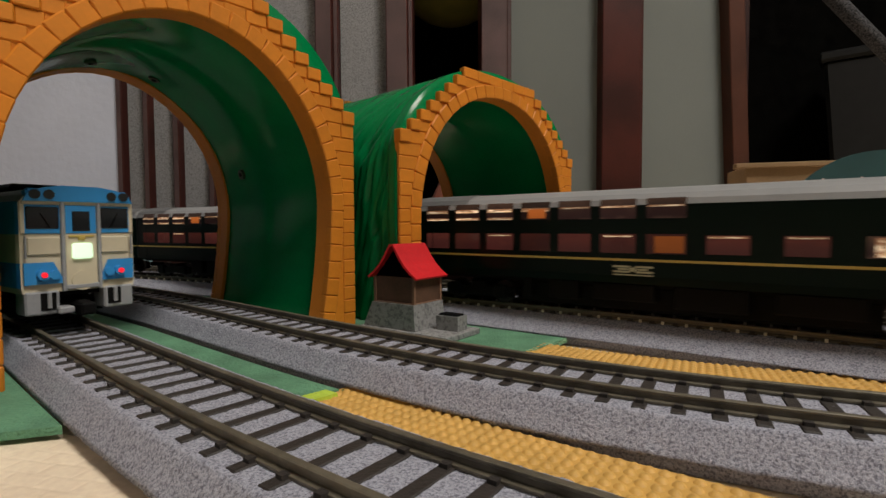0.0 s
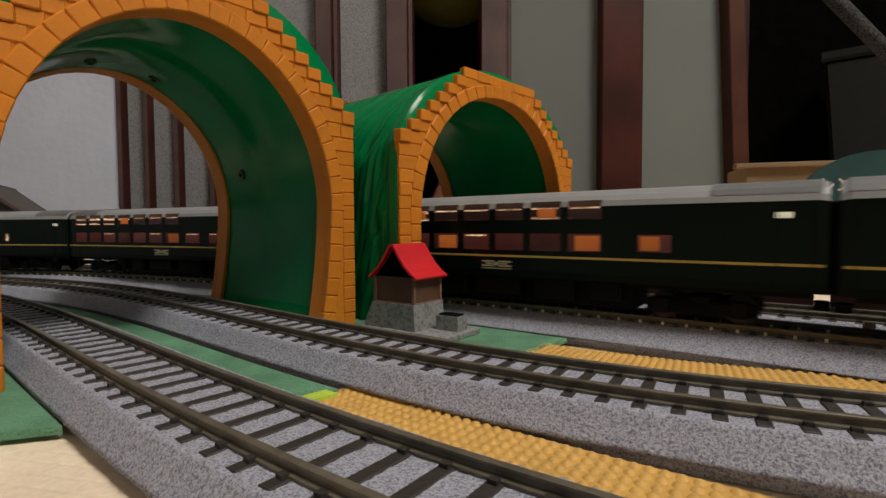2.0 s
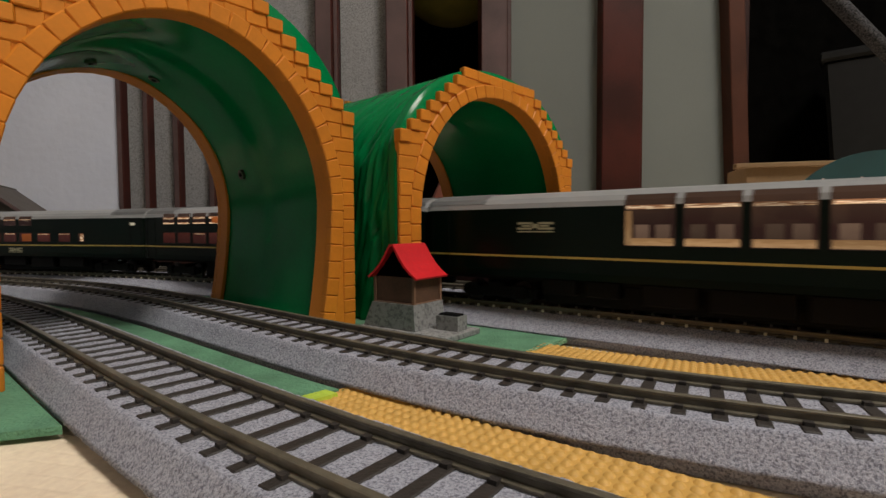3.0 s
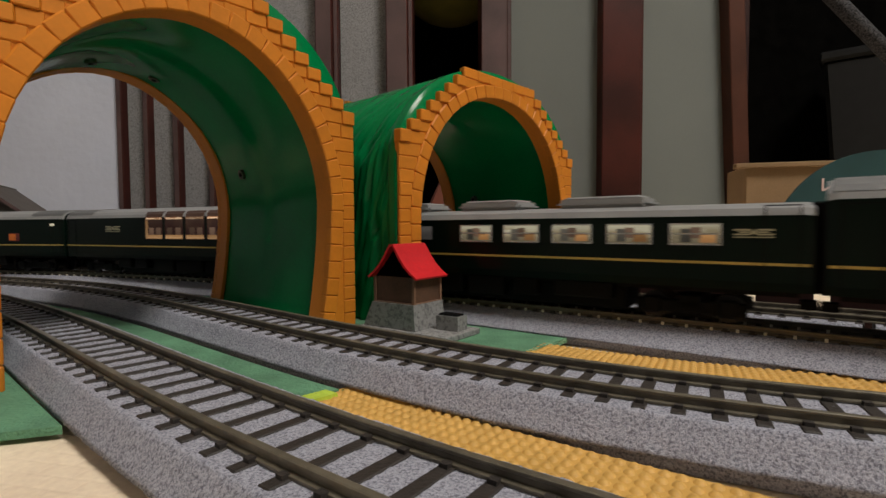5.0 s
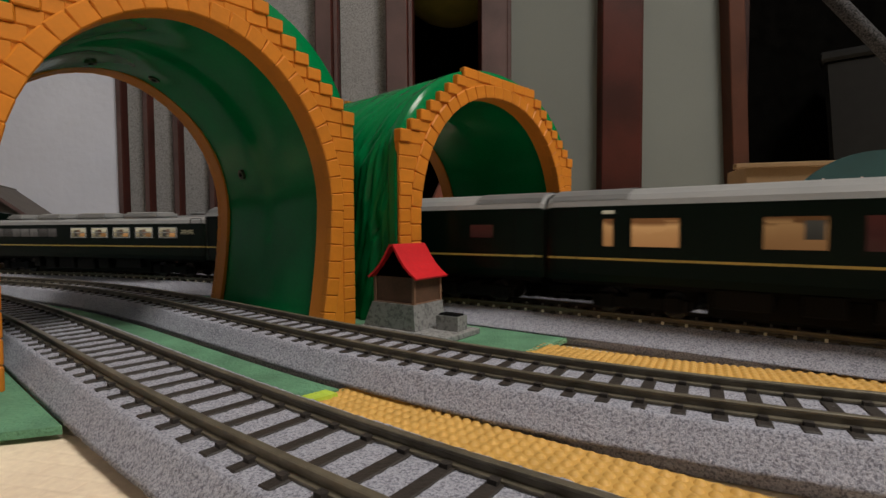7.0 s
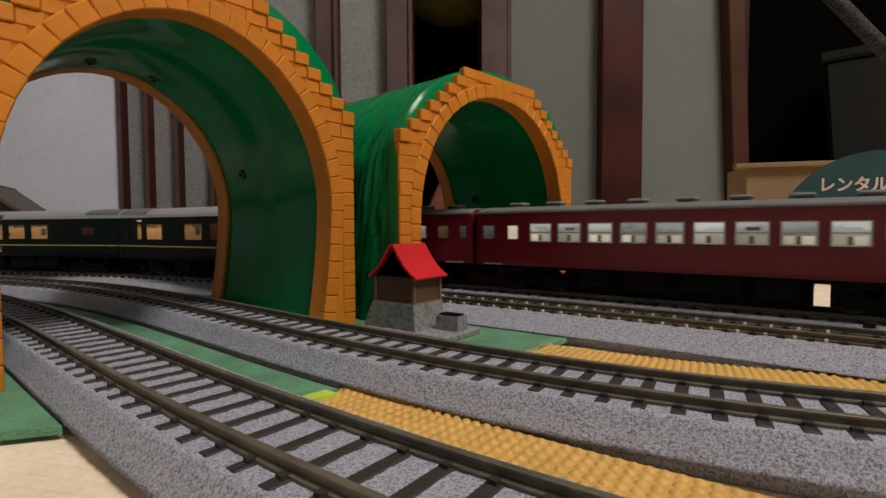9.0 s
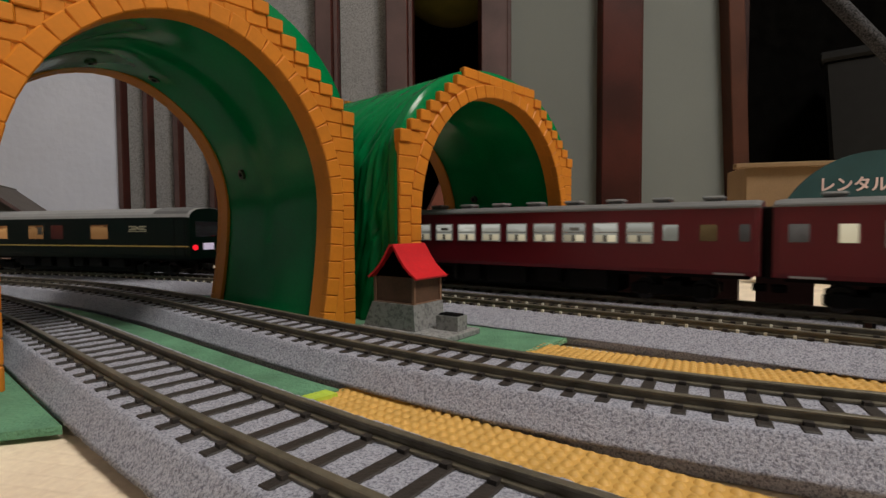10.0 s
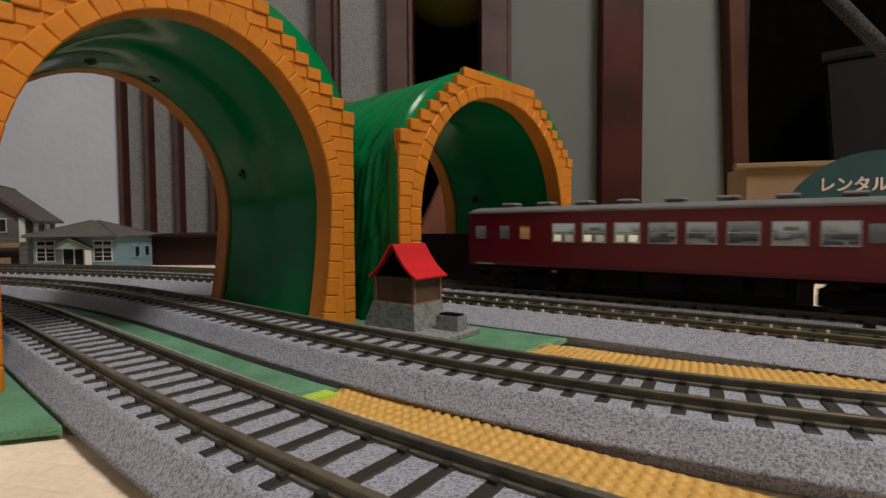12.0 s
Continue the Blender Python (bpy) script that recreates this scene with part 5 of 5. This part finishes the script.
def bin_and_strap():
    b = tagged(empty("waste_bin", pose(1.06, 1.12, -0.003, 0, 0, -40)), "dark grey plastic bin standing in shadow", "bin")
    part("body", prism([(-150, 0), (150, 0), (182, 415), (-182, 415)], -100, 100, bevel=8), BIN, b)
    part("rim", block(-190, 190, -110, 110, 412, 434, 6), BIN, b)
    s = tagged(empty("hanging_strap", pose(0.0, 0.0, 0.0)), "dark grey fleecy strap hanging from the ceiling", "strap")
    bm = rod((380, 560, 332), (565, 560, 152), 8, seg=14)
    rod((380, 560, 332), (340, 560, 2300), 8, bm, seg=14)
    rod((565, 560, 152), (640, 600, -3), 8, bm, seg=14)
    part("band", bm, FUR, s, smooth=True)


def dark_boards():
    """Low black boards added as darkness behind the far track; pale card ends between."""
    # the last stretch is the shelf front that shows through the far tunnel
    for s0, s1 in ((-140, 11), (17.5, 41), (49, 142), (155, 330)):
        bm = bmesh.new()
        pts = [LINE4.at(s0 + (s1 - s0) * i / 6, o) for o in (30, 36) for i in range(7)]
        lo = [bm.verts.new((x, y, -3)) for x, y, _ in pts]
        hi = [bm.verts.new((x, y, 42)) for x, y, _ in pts]
        order = list(range(7)) + list(range(13, 6, -1))
        bm.faces.new([hi[i] for i in order])
        bm.faces.new([lo[i] for i in order[::-1]])
        for a, b in zip(order, order[1:] + order[:1]):
            bm.faces.new((lo[a], lo[b], hi[b], hi[a]))
        tagged(solid("dark_backing", bm, SHELFW), "low blackish red board added as darkness behind the far track", "board", "boards behind the far track")


def brown_wedge():
    """A folded reddish brown card peak standing behind the far tunnel."""
    bm = bmesh.new()
    lo = [bm.verts.new(p) for p in ((-42, -22, 0), (42, -22, 0), (42, 22, 0), (-42, 22, 0))]
    hi = [bm.verts.new(p) for p in ((2, -3, 100), (8, -3, 100), (8, 3, 100), (2, 3, 100))]
    bm.faces.new(lo[::-1])
    bm.faces.new(hi)
    for i in range(4):
        j = (i + 1) % 4
        bm.faces.new((lo[i], lo[j], hi[j], hi[i]))
    ob = solid("card_peak", bm, CARDRED)
    ob.matrix_basis = pose(-0.004, 0.545, -0.003, 0, 0, 12)
    tagged(ob, "folded reddish brown card peak standing on the floor", "card")


def olive_shade():
    """A round olive shade hanging in the unlit recess."""
    top = tagged(empty("pendant_lamp", pose(0.02, 1.17, 0.580)), "round dark olive pendant lamp hanging from above, switched off", "lamp")
    bm = bmesh.new()
    bmesh.ops.create_uvsphere(bm, u_segments=40, v_segments=20, radius=105)
    for v in bm.verts:
        v.co.z *= 0.72
    part("shade", bm, OLIVE, top, smooth=True)
    part("collar", rod((0, 0, 72), (0, 0, 84), 22, seg=20), DARK, top, "dark collar")
    part("cord", rod((0, 0, 84), (0, 0, 620), 3, seg=8), DARK, top, "dark hanging cord")


dark_boards()
brown_wedge()
olive_shade()
low_shelf()
carton()
round_sign()
bin_and_strap()


# ---- movement ----
def run(thing, line, stops, half_base, flip=False):
    """Keys a car: stops are (seconds, place of its middle along the line in mm)."""
    rows = []
    for t, s in stops:
        ax, ay, _ = line.at(s + half_base)
        bx, by, _ = line.at(s - half_base)
        a = math.degrees(math.atan2(ay - by, ax - bx))
        rows.append((t, pose((ax + bx) / 2 * M, (ay + by) / 2 * M, 0.0, 0, 0, a)))
    walk(thing, rows)


TIMES = [i * 0.25 for i in range(49)]


def motions():
    # the dark green train's own unevenness of pace
    late_t = (0.0, 0.9, 1.7, 2.4, 3.0, 4.2, 5.3, 6.2, 7.0, 9.2, 10.0, 10.5, 12.0)
    late_s = (8.0, 6.0, 0.0, -7.0, -7.0, -5.5, -4.0, -1.0, 5.0, 13.0, 18.0, 24.0, 30.0)
    for k, car in TWILIGHT:
        run(car, LINE3, [(t, -76.1 + 171.0 * t + float(np.interp(t, late_t, late_s)) - 254.0 * k + 127.0) for t in TIMES], 85)
    for k, car in MAROONS:
        run(car, LINE4, [(t, 1328.6 - 152.4 * t + float(np.interp(t, (8.8, 9.6, 12.0), (-6.0, -1.5, -1.0))) + 229.3 * k - 114.6) for t in TIMES], 75)
    away = ((0.0, 227.0), (0.2, 264.0), (0.4, 303.0), (0.7, 383.0), (1.5, 570.0), (2.5, 810.0), (3.5, 960.0), (5.0, 1000.0), (12.0, 1000.0))
    run(RAILCAR, LINE1, [(t, s + 125.0) for t, s in away], 85)


motions()
